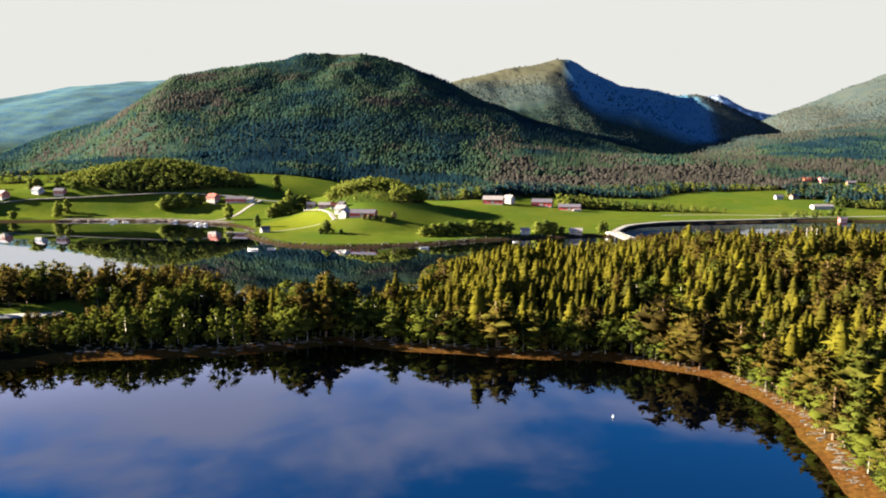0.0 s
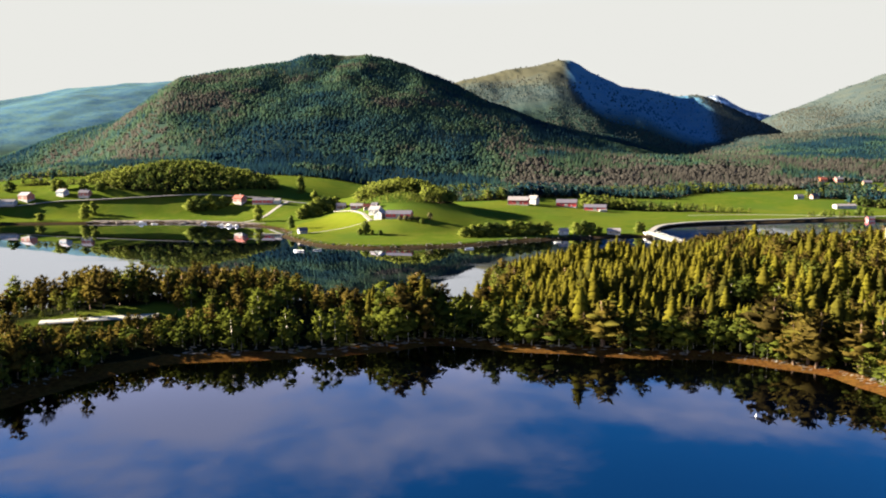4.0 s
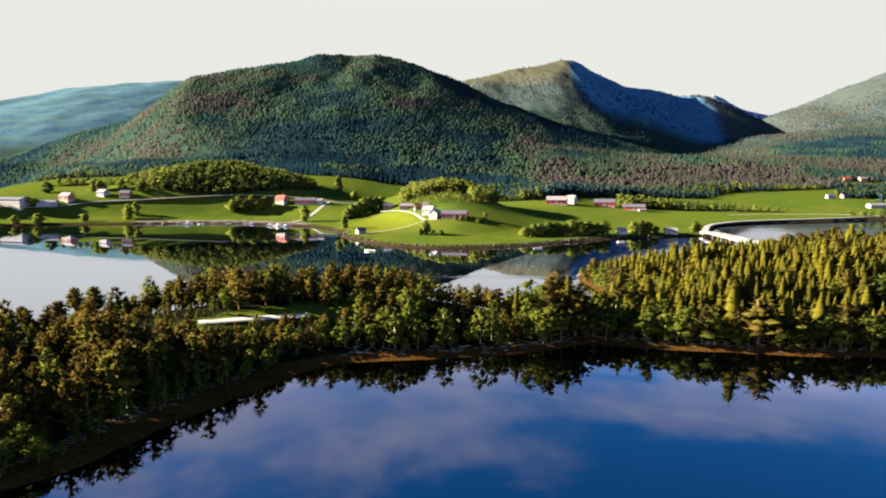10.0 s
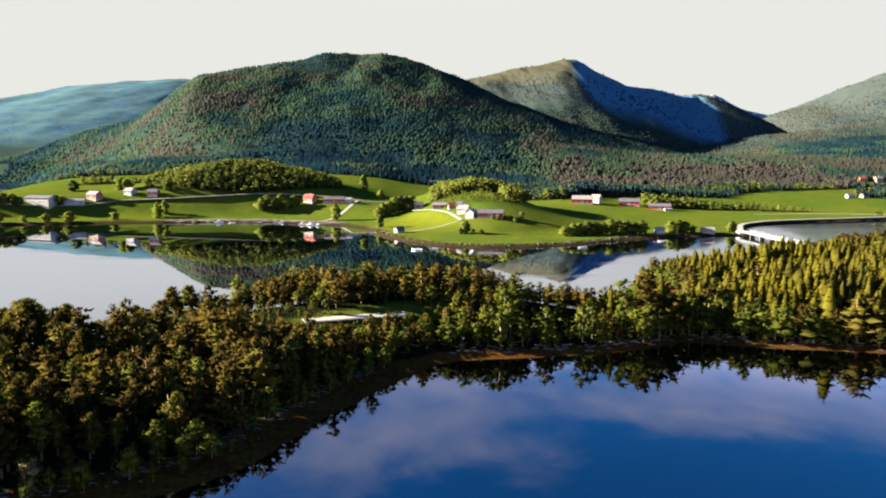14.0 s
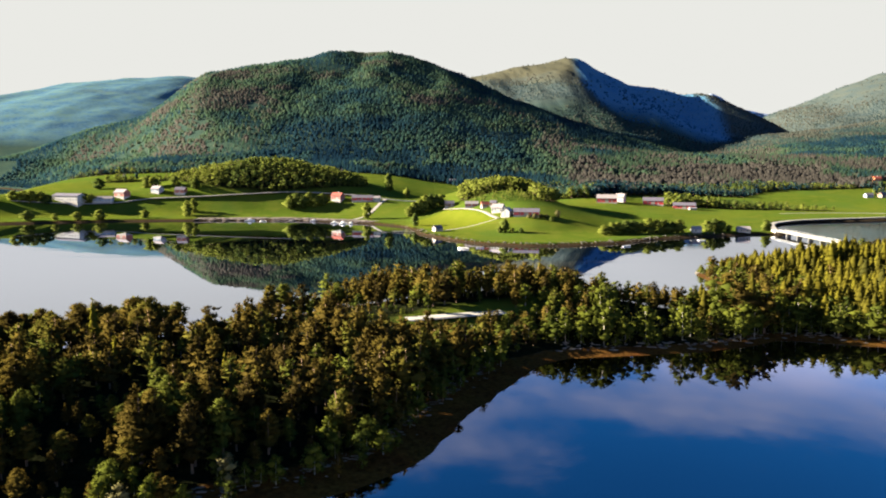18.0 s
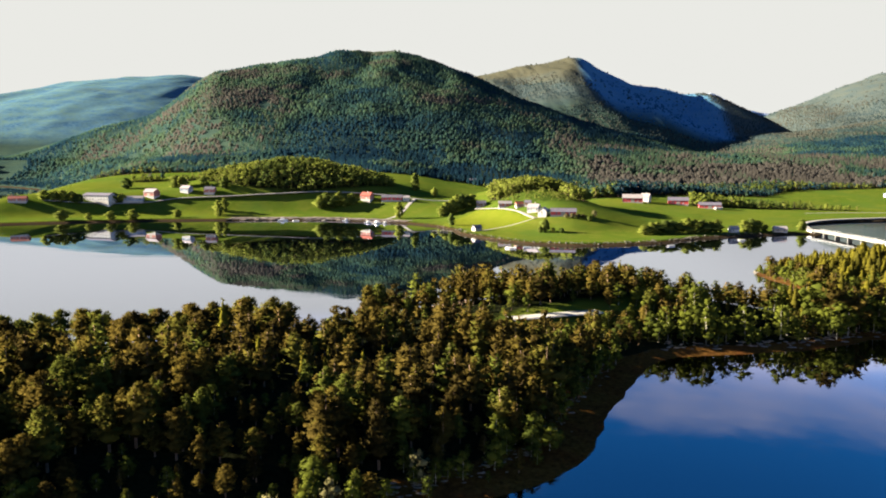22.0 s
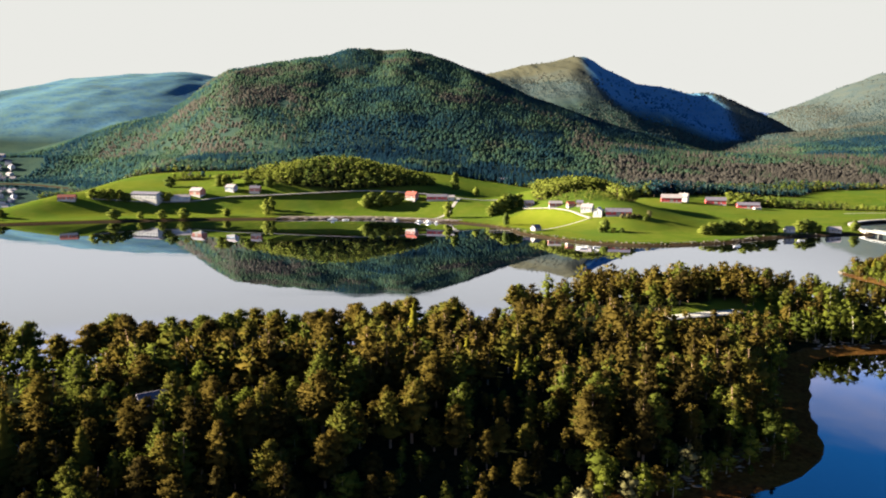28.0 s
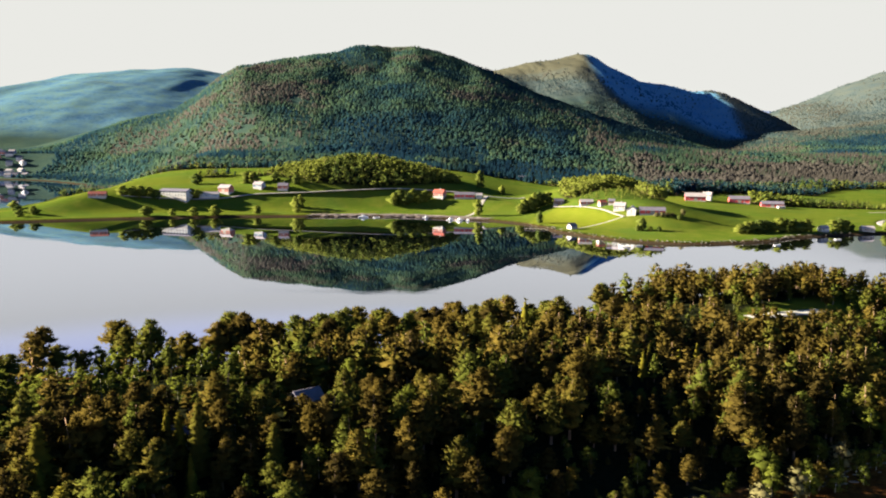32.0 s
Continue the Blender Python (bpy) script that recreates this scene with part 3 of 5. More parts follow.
def pine_crown(h, sprays, size, boughs, low=0.2):
    """Pine: flat pads of needles on whorled boughs that fill a broad, rounded, uneven crown from low upwards."""
    per = sprays // boughs
    cs, ss, os_, ns, ks = [], [], [], [], []
    lop = rng.uniform(-0.6, 0.6, 2)
    broad, taper = (26 / boughs) ** 0.42, rng.uniform(1.05, 1.9)
    for k in range(boughs):
        t = ((k + rng.uniform(0.1, 0.9)) / boughs) ** 0.9
        girth = h * 0.225 * min(1.0, 0.5 + 1.6 * t) * (1 - t ** taper) ** 0.7 + h * 0.015
        ang = k * 2.4 + rng.uniform(-0.6, 0.6)
        reach = girth * rng.uniform(0.45, 0.82)
        pad = np.array([1.0, 0.85, 0.62 + 0.35 * t]) * (girth * 0.36 + h * 0.027) * rng.uniform(0.8, 1.2) * broad
        at = np.array([math.cos(ang) * reach + lop[0] * t, math.sin(ang) * reach + lop[1] * t, h * (low + (0.93 - low) * t) + 0.12 * reach])
        o = ball(per)
        o[:, 2] = np.abs(o[:, 2]) * 1.25 - 0.3
        spin = np.array([[math.cos(ang), math.sin(ang), 0], [-math.sin(ang), math.cos(ang), 0], [0, 0, 1]])
        cs.append(at + (o * pad * rng.uniform(0.78, 1.12, (per, 1))) @ spin)
        ss.append(rng.uniform(0.6, 1.3, per) * size)
        o = o @ spin
        os_.append(o + np.array([0, 0, 0.55]))
        way = np.array([math.cos(ang), math.sin(ang), 0]) * (0.75 - 0.35 * t) + np.array([0, 0, 0.3 + 0.2 * t])
        ns.append(o * 0.75 + way)
        kv, kn = kernel(np.zeros(3), 1.0, 1.0, way)
        ks.append((at + (kv * pad * 0.66) @ spin, kn))
    for t in (0.1, 0.36, 0.62):
        girth = h * 0.12 * (1 - t ** 1.7) ** 0.62
        ks.append(kernel(np.array([lop[0] * t, lop[1] * t, h * (low + (0.93 - low) * t)]), girth, h * 0.14, np.array([0, 0, 0.1])))
    return with_kernels(turned_out(*leaves(np.concatenate(cs), np.concatenate(ss), np.concatenate(os_), slim=0.42, stray=0.45), np.concatenate(ns)), ks)


def tiers(h, count, sides):
    """The dense inside of a spruce: jagged skirts of boughs one above another, with the directions of their corners."""
    v, f, vn = [], [], []
    for k in range(count):
        t = k / count
        foot, top = h * (0.07 + 0.88 * t), h * (0.07 + 0.88 * min(1.0, (k + 1.7) / count))
        rad = h * 0.165 * (1 - t) ** 0.85 + 0.1
        turn = rng.uniform(0, 6.28)
        o = len(v)
        for a in range(sides):
            w_ = turn + 2 * math.pi * a / sides
            q = rad * rng.uniform(0.75, 1.2)
            v.append((q * math.cos(w_), q * math.sin(w_), foot - 0.25 * q + h * rng.uniform(-0.015, 0.015)))
            vn.append((math.cos(w_), math.sin(w_), 0.25))
        v.append((0, 0, top))
        vn.append((0, 0, 1))
        f += [(o + a, o + (a + 1) % sides, o + sides) for a in range(sides)]
    return np.array(v), np.array(f), np.array(vn)


def spruce_crown(h, sprays, size):
    """Spruce: a narrow cone of drooping whorls with a bare tip."""
    t = rng.uniform(0, 1, sprays) ** 1.35
    whorl = np.round(t * 11) / 11 + rng.normal(0, 0.018, sprays)
    z = h * (0.1 + 0.88 * np.clip(whorl, 0, 1))
    ang = rng.uniform(0, 2 * math.pi, sprays)
    jag = 0.8 + 0.2 * np.sin(ang * 5 + whorl * 40)
    r = h * 0.19 * (1 - np.clip(whorl, 0, 1)) ** 0.85 * jag * rng.uniform(0.7, 1.0, sprays) ** 0.5 + 0.05
    c = np.stack([r * np.cos(ang), r * np.sin(ang), z - r * 0.22], 1)
    o = np.stack([np.cos(ang), np.sin(ang), np.full(sprays, 0.5)], 1)
    v, f, vn = turned_out(*leaves(c, rng.uniform(0.7, 1.25, sprays) * size, o - np.array([0, 0, 0.45]), 0.2, slim=0.5, stray=0.4), o + np.array([0, 0, 0.1]))
    kv, kf, kn = tiers(h, 9 if sprays > 300 else 6, 7)
    return np.concatenate([v, kv]), np.concatenate([f, kf + len(v)]), np.concatenate([vn, kn / np.linalg.norm(kn, axis=1)[:, None]])


def leafy_crown(h, sprays, size, wide=0.3, base=0.16, slim=0.7, puffs=9, core=0.66):
    """Birch and other broadleaf: overlapping puffs along a few limbs."""
    per = sprays // puffs
    cs, ss, os_, ns, ks = [], [], [], [], []
    for k in range(puffs):
        t = (k + 0.4) / puffs
        ang = k * 2.4 + rng.uniform(-0.4, 0.4)
        prof = math.sin(math.pi * min(1, 0.12 + 0.88 * t)) ** 0.7
        off = h * wide * 0.55 * prof * rng.uniform(0.6, 1.1)
        rad = h * (wide * 0.5 * prof + 0.05) * rng.uniform(0.8, 1.15)
        c = np.array([off * math.cos(ang), off * math.sin(ang), h * (base + (0.93 - base) * t)])
        o = ball(per)
        cs.append(c + o * np.array([rad, rad, rad * 0.9]) * rng.uniform(0.75, 1.08, (per, 1)))
        ss.append(rng.uniform(0.7, 1.3, per) * size)
        os_.append(o)
        way = np.array([math.cos(ang), math.sin(ang), 0.8]) * 0.5
        ns.append(o + way)
        ks.append(kernel(c, rad * core, rad * core * 0.92, way))
    return with_kernels(turned_out(*leaves(np.concatenate(cs), np.concatenate(ss), np.concatenate(os_), slim=slim, stray=0.3 if slim > 0.6 else 0.9), np.concatenate(ns)), ks)


def turned_out(v, f, out):
    """Gives each leaf spray the direction of the tuft it belongs to, and winds it to match."""
    out = out / (np.linalg.norm(out, axis=1)[:, None] + 1e-9) + rng.normal(0, 0.16, out.shape)
    out /= np.linalg.norm(out, axis=1)[:, None] + 1e-9
    corners = len(v) // len(out)
    vn = np.repeat(out, corners, 0)
    face = np.cross(v[f[:, 1]] - v[f[:, 0]], v[f[:, 2]] - v[f[:, 0]])
    wrong = (face * (vn[f[:, 0]] + np.array([0, -0.3, 0.3]))).sum(1) < 0
    f = f.copy()
    f[wrong] = f[wrong][:, ::-1]
    return v, f, vn


def pattern(kind, sprays, size, boughs=24, sides=5):
    h = 10.0
    if kind == "pine":
        return stem(h * 0.93, 0.2, 0.04, sides, rng.uniform(-0.6, 0.6)), pine_crown(h, sprays, size, boughs)
    if kind == "spruce":
        return stem(h * 0.95, 0.17, 0.02, sides), spruce_crown(h, sprays, size)
    return stem(h * 0.8, 0.13, 0.03, sides, rng.uniform(-0.5, 0.5)), leafy_crown(h, sprays, size, slim=0.5, puffs=min(9, boughs))


FINE = {k: [pattern(k, c, z_, 30) for _ in range(7)] for k, c, z_ in (("pine", 840, 0.27), ("spruce", 700, 0.3), ("birch", 594, 0.3))}
ROUGH = {k: [pattern(k, c, z_, 16 if k == "pine" else 9, 3) for _ in range(6)] for k, c, z_ in (("pine", 112, 0.44), ("spruce", 90, 0.46), ("birch", 99, 0.5))}
TALL = [(stem(9.3, 0.2, 0.05, 5, rng.uniform(-0.4, 0.4)), pine_crown(10.0, 504, 0.32, 18, 0.45)) for _ in range(5)]
FAINT = {k: [pattern(k, c, 0.8, 5, 3) for _ in range(6)] for k, c in (("pine", 25), ("spruce", 40), ("birch", 25))}


def wood(name, kind, spots, patterns, mats, label, slopes=None):
    """Many trees joined: spots are rows of x, y, z, height, turn, girth, tint."""
    vs, fs, ms, ts, ns, base = [], [], [], [], [], 0
    spots = np.asarray(spots)
    if not len(spots):
        return None
    pick = rng.integers(0, len(patterns), len(spots))
    for p, (trunk, crown) in enumerate(patterns):
        rows = spots[pick == p]
        for (v, f, *soft), mi in ((trunk, 0), (crown, 1)):
            if not len(rows):
                continue
            c, s_ = np.cos(rows[:, 4]), np.sin(rows[:, 4])
            k = rows[:, 3] / 10
            g = k * rows[:, 5]
            vx = (v[None, :, 0] * c[:, None] - v[None, :, 1] * s_[:, None]) * g[:, None] + rows[:, 0:1]
            vy = (v[None, :, 0] * s_[:, None] + v[None, :, 1] * c[:, None]) * g[:, None] + rows[:, 1:2]
            vz = v[None, :, 2] * k[:, None] + rows[:, 2:3]
            vs.append(np.stack([vx, vy, vz], -1).reshape(-1, 3))
            fs.append((f[None] + (np.arange(len(rows)) * len(v))[:, None, None] + base).reshape(-1, 3))
            ms.append(np.full(len(rows) * len(f), mi))
            ts.append(np.repeat(rows[:, 6], len(v)))
            base += len(rows) * len(v)
            q = soft[0] if soft else v * np.array([1, 1, 0]) + np.array([0, 0, 0.02])
            if slopes is not None:
                q = v * np.array([0.17, 0.17, 0.08])
            q = np.stack([q[None, :, 0] * c[:, None] - q[None, :, 1] * s_[:, None], q[None, :, 0] * s_[:, None] + q[None, :, 1] * c[:, None], np.repeat(q[None, :, 2], len(rows), 0)], -1)
            if slopes is not None:
                q = q + slopes[pick == p][:, None, :]
            ns.append(q.reshape(-1, 3))
    me = solid_mesh(name, np.concatenate(vs), np.concatenate(fs), mats, np.concatenate(ms), {"tint": np.concatenate(ts)}, True)
    me.normals_split_custom_set_from_vertices(np.concatenate(ns).astype(np.float32))
    ob = new(name, me)
    return tagged(ob, label, "trees", kind="stuff")


def scatter(x0, x1, y0, y1, gap, seed):
    """Jittered grid of spots."""
    r = np.random.default_rng(seed)
    x, y = np.meshgrid(np.arange(x0, x1, gap), np.arange(y0, y1, gap))
    x = x + np.where(np.arange(x.shape[0])[:, None] % 2, gap / 2, 0)
    return (x + r.uniform(-0.45, 0.45, x.shape) * gap).ravel(), (y + r.uniform(-0.45, 0.45, y.shape) * gap).ravel(), r


# the near woods; clearings round the lane and the cabins
CLEARINGS = [(-282, 131, 2.3, 2.3), (-302, 112, 2.4, 2.4), (-311, 101, 2.6, 2.6), (140, 266, 8, 8)]
x, y, r = scatter(-430, -55, 56, 440, 4.0, 11)
kx, ky, _ = scatter(-55, 300, 56, 365, 3.1, 15)
x, y = np.concatenate([x, kx]), np.concatenate([y, ky])
z, dn, df = land(x, y)
gap_noise = layers(x, y, 26, 3, 55)
bay = line_distance(x, y, WEST_SHORE)
keep = (dn > np.where((y > 215) & (x > -30), 1.6, np.where((bay < 14) & (x > -150), 7.5, np.where(bay < 14, 5.0, 3.6)))) & (r.uniform(size=len(x)) < np.where((x > -112) | ((x > -158) & (x < -112) & (y < 204)) | ((x < -190) & (y > 140) & (dn < 40)), 1.0, 0.97)) & (x < 0.63 * y + 25) & (x > -300 - 0.7 * y)
for cx, cy, ax, ay in CLEARINGS:
    keep &= np.hypot((x - cx) / ax, (y - cy) / ay) > 1
beyond = y - lane_at(x)
keep &= (beyond < -3.8) | (beyond > 4.0 + 5.0 * step(20 - np.abs(x + 127), 0, 10)) | (x < -155) | (x > -116)
x, y, z, dn, gap_noise, bay, beyond = x[keep], y[keep], z[keep], dn[keep], gap_noise[keep], bay[keep], beyond[keep]
sort = layers(x, y, 45, 3, 66) + r.uniform(-0.18, 0.18, len(x))
knoll = step(x, -60, 10)
low_zone = (x < -108) & (x > -150 + 1.1 * beyond) & (beyond < 0) & (beyond > -24)
kind = np.where(dn < 10 + 6 * r.uniform(size=len(x)), np.where(r.uniform(size=len(x)) < 0.62, 2, 0), np.where(sort + (0.4 - 0.16 * step(x, 60, 110)) * knoll > 0.24 + 0.1 * (x < -60), 1, np.where(sort < -0.18, 2, 0)))
leafy_front = (x > -112) & (x < -5) & (y < 238) & (y < 226 + 14 * r.uniform(size=len(x))) & (r.uniform(size=len(x)) < 0.8)
kind = np.where(leafy_front, 2, kind)
kind = np.where((x < -112) & (r.uniform(size=len(x)) < 0.16), 2, kind)
tall = np.select([kind == 0, kind == 1], [r.uniform(7.5, 11, len(x)), r.uniform(7.5, 12.5, len(x))], r.uniform(4.5, 8, len(x)))
tall = tall * r.choice([0.45, 0.7, 1.0, 1.0, 1.15], len(x)) * (1 + 1.1 * layers(x, y, 22, 2, 71)) * np.where(gap_noise < -0.14, 0.5, 1) * (1 - 0.24 * knoll)
lakeside = (x < -150) & (y > 165) & (kind != 2)
tall = np.minimum(tall * np.where((x < -90) & (kind != 2), 1.14, 1.0) * np.where(lakeside, 1.1, 1.0), 13.5 + 1.2 * lakeside + r.uniform(-1, 1, len(x)))
tall = np.where(low_zone, np.minimum(tall, np.maximum(0.8 + 0.27 * np.maximum(0, -2 - beyond), np.where(beyond < -5, 5.5, 2.6) * step(x, -130, -125))), tall)
tall = np.where((x > -108) & (x < 8) & (y < 262), tall * np.where(kind == 2, 0.95, 0.8) * (1 + 0.25 * step(x, -62, -48) * (dn > 13)), tall)
tall = np.where((x > -50) & (dn < 22) & (y < 260), tall * 1.25, tall)
tall = np.where((x > -112) & (dn < 15) & (y < 245), tall * 1.22, tall)
tall = np.where((x > -182) & (x < -152) & (np.abs(beyond) < 9), np.minimum(tall, 2.8), tall)
tall = np.where(bay < 14, np.minimum(tall, 2.5 + 0.45 * bay), tall)
tall = np.where(np.hypot((x + 314) / 17, (y - 147) / 9) < 1, np.minimum(tall, 2.4), tall)
spots = np.stack([x, y, z - 0.2, tall, r.uniform(0, 6.28, len(x)), r.uniform(0.85, 1.35, len(x)) * np.where(kind == 0, 1.1, 1.0) * (1.14 + 0.43 * knoll) * np.where(low_zone, 1.25, 1), np.clip(0.5 + 0.7 * layers(x, y, 40, 2, 8) + r.normal(0, 0.3, len(x)), 0, 1)], 1)
KINDS = [("pine", [mat_bark, mat_pine_s], "dense olive-green pines of the shore wood"), ("spruce", [mat_bark, mat_spruce_s], "dense pointed green spruces of the knoll wood"),
         ("birch", [mat_bark_birch, mat_birch_s], "fresh green birches at the wood's edge")]
single = (x > -300) & (x < -196) & (y > 84) & (y < 138)
SINGLES = [spots[single & (kind == k)] for k in range(3)]
for k, (kname, mats, label) in enumerate(KINDS):
    edge = (kind == k) & (k == 0) & (x < -190) & (y > 140) & (dn < 40) & (tall > 7)
    if edge.any():
        wood("pine_wood", kname, spots[edge], TALL, mats, "tall bare-stemmed pines in a row at the lake's edge")
    rows = spots[(kind == k) & ~single & ~edge]
    close = np.hypot(np.maximum(0, np.abs(rows[:, 0] + 130) - 130), rows[:, 1] + 5) < 141
    wood(kname + "_wood", kname, rows[close], FINE[kname], mats, label)
    wood(kname + "_wood", kname, rows[~close], ROUGH[kname], mats, label)
print("near trees", len(spots))

# woods of the far shore and the mountain
x, y, r = scatter(-760, 900, 560, 1180, 5.6, 12)
z, dn, df = land(x, y)
fld, mown, _ = zones(x, y, dn, df)
keep = (df > 6) & (fld < 0.45) & (dn < 0) & (np.hypot((x + 1085) / 95, (y - 1530) / 90) > 1)
x, y, z = x[keep], y[keep], z[keep]
sort = layers(x, y, 120, 3, 67) + r.uniform(-0.2, 0.2, len(x))
leafy = (sort < -0.1) | (y < 800)
tall = r.uniform(5, 10, len(x)) * (1 + 0.9 * layers(x, y, 30, 2, 72))
for gap, x0, x1, y0, y1, seed in ((4.6, -410, -190, 715, 830, 21), (4.4, -115, -10, 590, 770, 22)):
    ex, ey, er = scatter(x0, x1, y0, y1, gap, seed)
    ez, en, ef = land(ex, ey)
    fe = zones(ex, ey, en, ef)[0]
    ok = (fe < 0.4) | ((fe < 0.85) & (er.uniform(size=len(ex)) < 0.6) & (np.hypot((ex + 62) / 48, (ey - 680) / 85) < 0.95))
    x, y, z, leafy, tall = np.concatenate([x, ex[ok]]), np.concatenate([y, ey[ok]]), np.concatenate([z, ez[ok]]), np.concatenate([leafy, np.ones(ok.sum(), bool)]), np.concatenate([tall, er.uniform(3.5, 9, ok.sum())])
in_grove = np.hypot((x + 62) / 50, (y - 680) / 88) < 1
tall = np.where(in_grove, np.where(((x > -44) & (y > 612)) | (y > 660), r.uniform(8, 12, len(x)), r.uniform(2.2, 5.0, len(x))), tall)
leafy |= in_grove
tall = np.where((x > 20) & (y < 870), tall * np.interp(x, [20, 140, 205, 290, 400], [1.5, 1.6, 1.2, 0.6, 1.3]), tall)
spots = np.stack([x, y, z - 0.2, tall, r.uniform(0, 6.28, len(x)), r.uniform(1.2, 1.75, len(x)), np.clip(0.4 + 1.5 * layers(x, y, 90, 3, 8) + 0.35 * in_grove + 0.5 * (x < -345) * (y < 800) * (x > -420) + r.normal(0, 0.2, len(x)), 0, 1)], 1)
front = y < 940
wood("birch_wood", "birch", spots[leafy & front], FAINT["birch"], [mat_bark, mat_copse_s], "broadleaf copses round the fields")
wood("pine_wood", "pine", spots[~leafy & front], FAINT["pine"], [mat_bark, mat_hazy_hillwood], "dark pine wood behind the fields")
BELT = spots[~front & (r.uniform(size=len(x)) < 0.7)]
print("far trees", len(spots))


def tip(kind, k):
    """A far tree of a few facets."""
    sides = 5 if kind == "spruce" else 4
    r_ = np.random.default_rng(100 + k)
    rings, top = ([(0.5, 2.3)], 10.0) if kind == "spruce" else ([(1.0, 2.1), (5.6, 2.7)], 9.0)
    v, f = [], []
    for z_, rad in rings:
        for a in range(sides):
            w_ = 2 * math.pi * (a + r_.uniform(-0.3, 0.3)) / sides
            q = rad * r_.uniform(0.7, 1.25)
            v.append((q * math.cos(w_), q * math.sin(w_), z_ + r_.uniform(-0.5, 0.5)))
    v.append((r_.uniform(-0.4, 0.4), r_.uniform(-0.4, 0.4), top))
    for k_ in range(len(rings) - 1):
        for a in range(sides):
            b = (a + 1) % sides
            p, q, s_, u = k_ * sides + a, k_ * sides + b, (k_ + 1) * sides + b, (k_ + 1) * sides + a
            f += [(p, q, s_), (p, s_, u)]
    e = (len(rings) - 1) * sides
    for a in range(sides):
        f.append((e + a, e + (a + 1) % sides, len(v) - 1))
    return np.array(v), np.array(f)


def slope_of(spots):
    """Upward direction of the hillside under each tree."""
    x_, y_ = spots[:, 0], spots[:, 1]
    gx_, gy_ = (land(x_ + 12, y_)[0] - land(x_ - 12, y_)[0]) / 24, (land(x_, y_ + 12)[0] - land(x_, y_ - 12)[0]) / 24
    up = np.stack([-gx_, -gy_, np.ones(len(x_))], 1)
    return up / np.linalg.norm(up, axis=1)[:, None]


no_trunk = (np.array([(0, 0, 0), (0.1, 0, 0), (0, 0, 0.5)]), np.array([(0, 1, 2)]))
CONES, DOMES = [(no_trunk, tip("spruce", k)) for k in range(6)], [(no_trunk, tip("leaf", k)) for k in range(6)]
for x0, x1, y0, y1, gap, lo, hi, seed in ((-1500, 1500, 990, 2140, 8.4, 7, 10.8, 13), (-3000, 2600, 2140, 4450, 14.5, 7.2, 9.8, 14)):
    x, y, r = scatter(x0, x1, y0, y1, gap, seed)
    z, dn, df = land(x, y)
    bare = step(z + 60 * layers(x, y, 150, 4, 31), 320, 400)
    keep = (df > 8) & ((y > 1172) | (x < -750)) & (np.abs(x + 120) < 0.7 * y + 200) & (layers(x, y, 70, 3, 91) > -0.26) & (r.uniform(size=len(x)) > bare * 0.92) & (lump(x / 300, y / 300, 40) < 0.93)
    keep &= (y < 2140) | ((x > -80) & (y < 3220) & (x < 1500)) | ((x > 0.3 * y) & (y < 4050))
    keep &= (y < np.interp(x, *RIDGES[0][0]) + 60) | (y > 2300) | (x > 300)
    keep &= (np.hypot((x - 530) / 75, (y - 975) / 34) > 1) & (np.hypot((x + 1085) / 95, (y - 1530) / 90) > 1)
    # few trees where the ground carries the painted shade
    keep &= r.uniform(size=len(x)) > 0.8 * painted_shade(x, y)
    x, y, z = x[keep], y[keep], z[keep]
    sort = layers(x, y, 190, 4, 67) + r.uniform(-0.1, 0.1, len(x))
    con = sort > 0.05
    # in the bowl the tint drops to the painted blue of shade
    bowl = painted_shade(x, y)
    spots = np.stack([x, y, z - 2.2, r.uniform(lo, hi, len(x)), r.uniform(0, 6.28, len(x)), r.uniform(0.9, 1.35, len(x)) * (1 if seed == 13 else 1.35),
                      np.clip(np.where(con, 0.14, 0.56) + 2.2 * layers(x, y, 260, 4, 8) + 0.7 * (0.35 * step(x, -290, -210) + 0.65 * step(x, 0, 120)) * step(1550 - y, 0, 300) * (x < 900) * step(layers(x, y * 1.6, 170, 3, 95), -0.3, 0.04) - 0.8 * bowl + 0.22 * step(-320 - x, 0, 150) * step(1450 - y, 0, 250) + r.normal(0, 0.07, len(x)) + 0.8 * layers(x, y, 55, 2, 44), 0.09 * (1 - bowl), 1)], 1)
    if seed == 13:
        soft = layers(BELT[:, 0], BELT[:, 1], 190, 4, 67) > 0.0
        belt = BELT.copy()
        belt[:, 5] *= 0.85
        belt[:, 6] = np.clip(np.where(soft, 0.14, 0.56) + 1.7 * layers(belt[:, 0], belt[:, 1], 260, 4, 8) + 0.7 * (0.35 * step(belt[:, 0], -290, -210) + 0.65 * step(belt[:, 0], 0, 120)) * (belt[:, 0] < 900) * step(layers(belt[:, 0], belt[:, 1] * 1.6, 170, 3, 95), -0.3, 0.04) + r.normal(0, 0.09, len(belt)), 0, 1)
        spots, con = np.concatenate([spots, belt]), np.concatenate([con, soft])
    # the farther woods take the hazier set of colours
    leaf_mat = mat_hazy_hillwood if seed == 13 else mat_hazy_highwood
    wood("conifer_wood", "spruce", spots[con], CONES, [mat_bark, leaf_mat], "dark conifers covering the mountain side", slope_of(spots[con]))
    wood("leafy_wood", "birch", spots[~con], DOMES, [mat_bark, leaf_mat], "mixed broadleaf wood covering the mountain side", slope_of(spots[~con]))

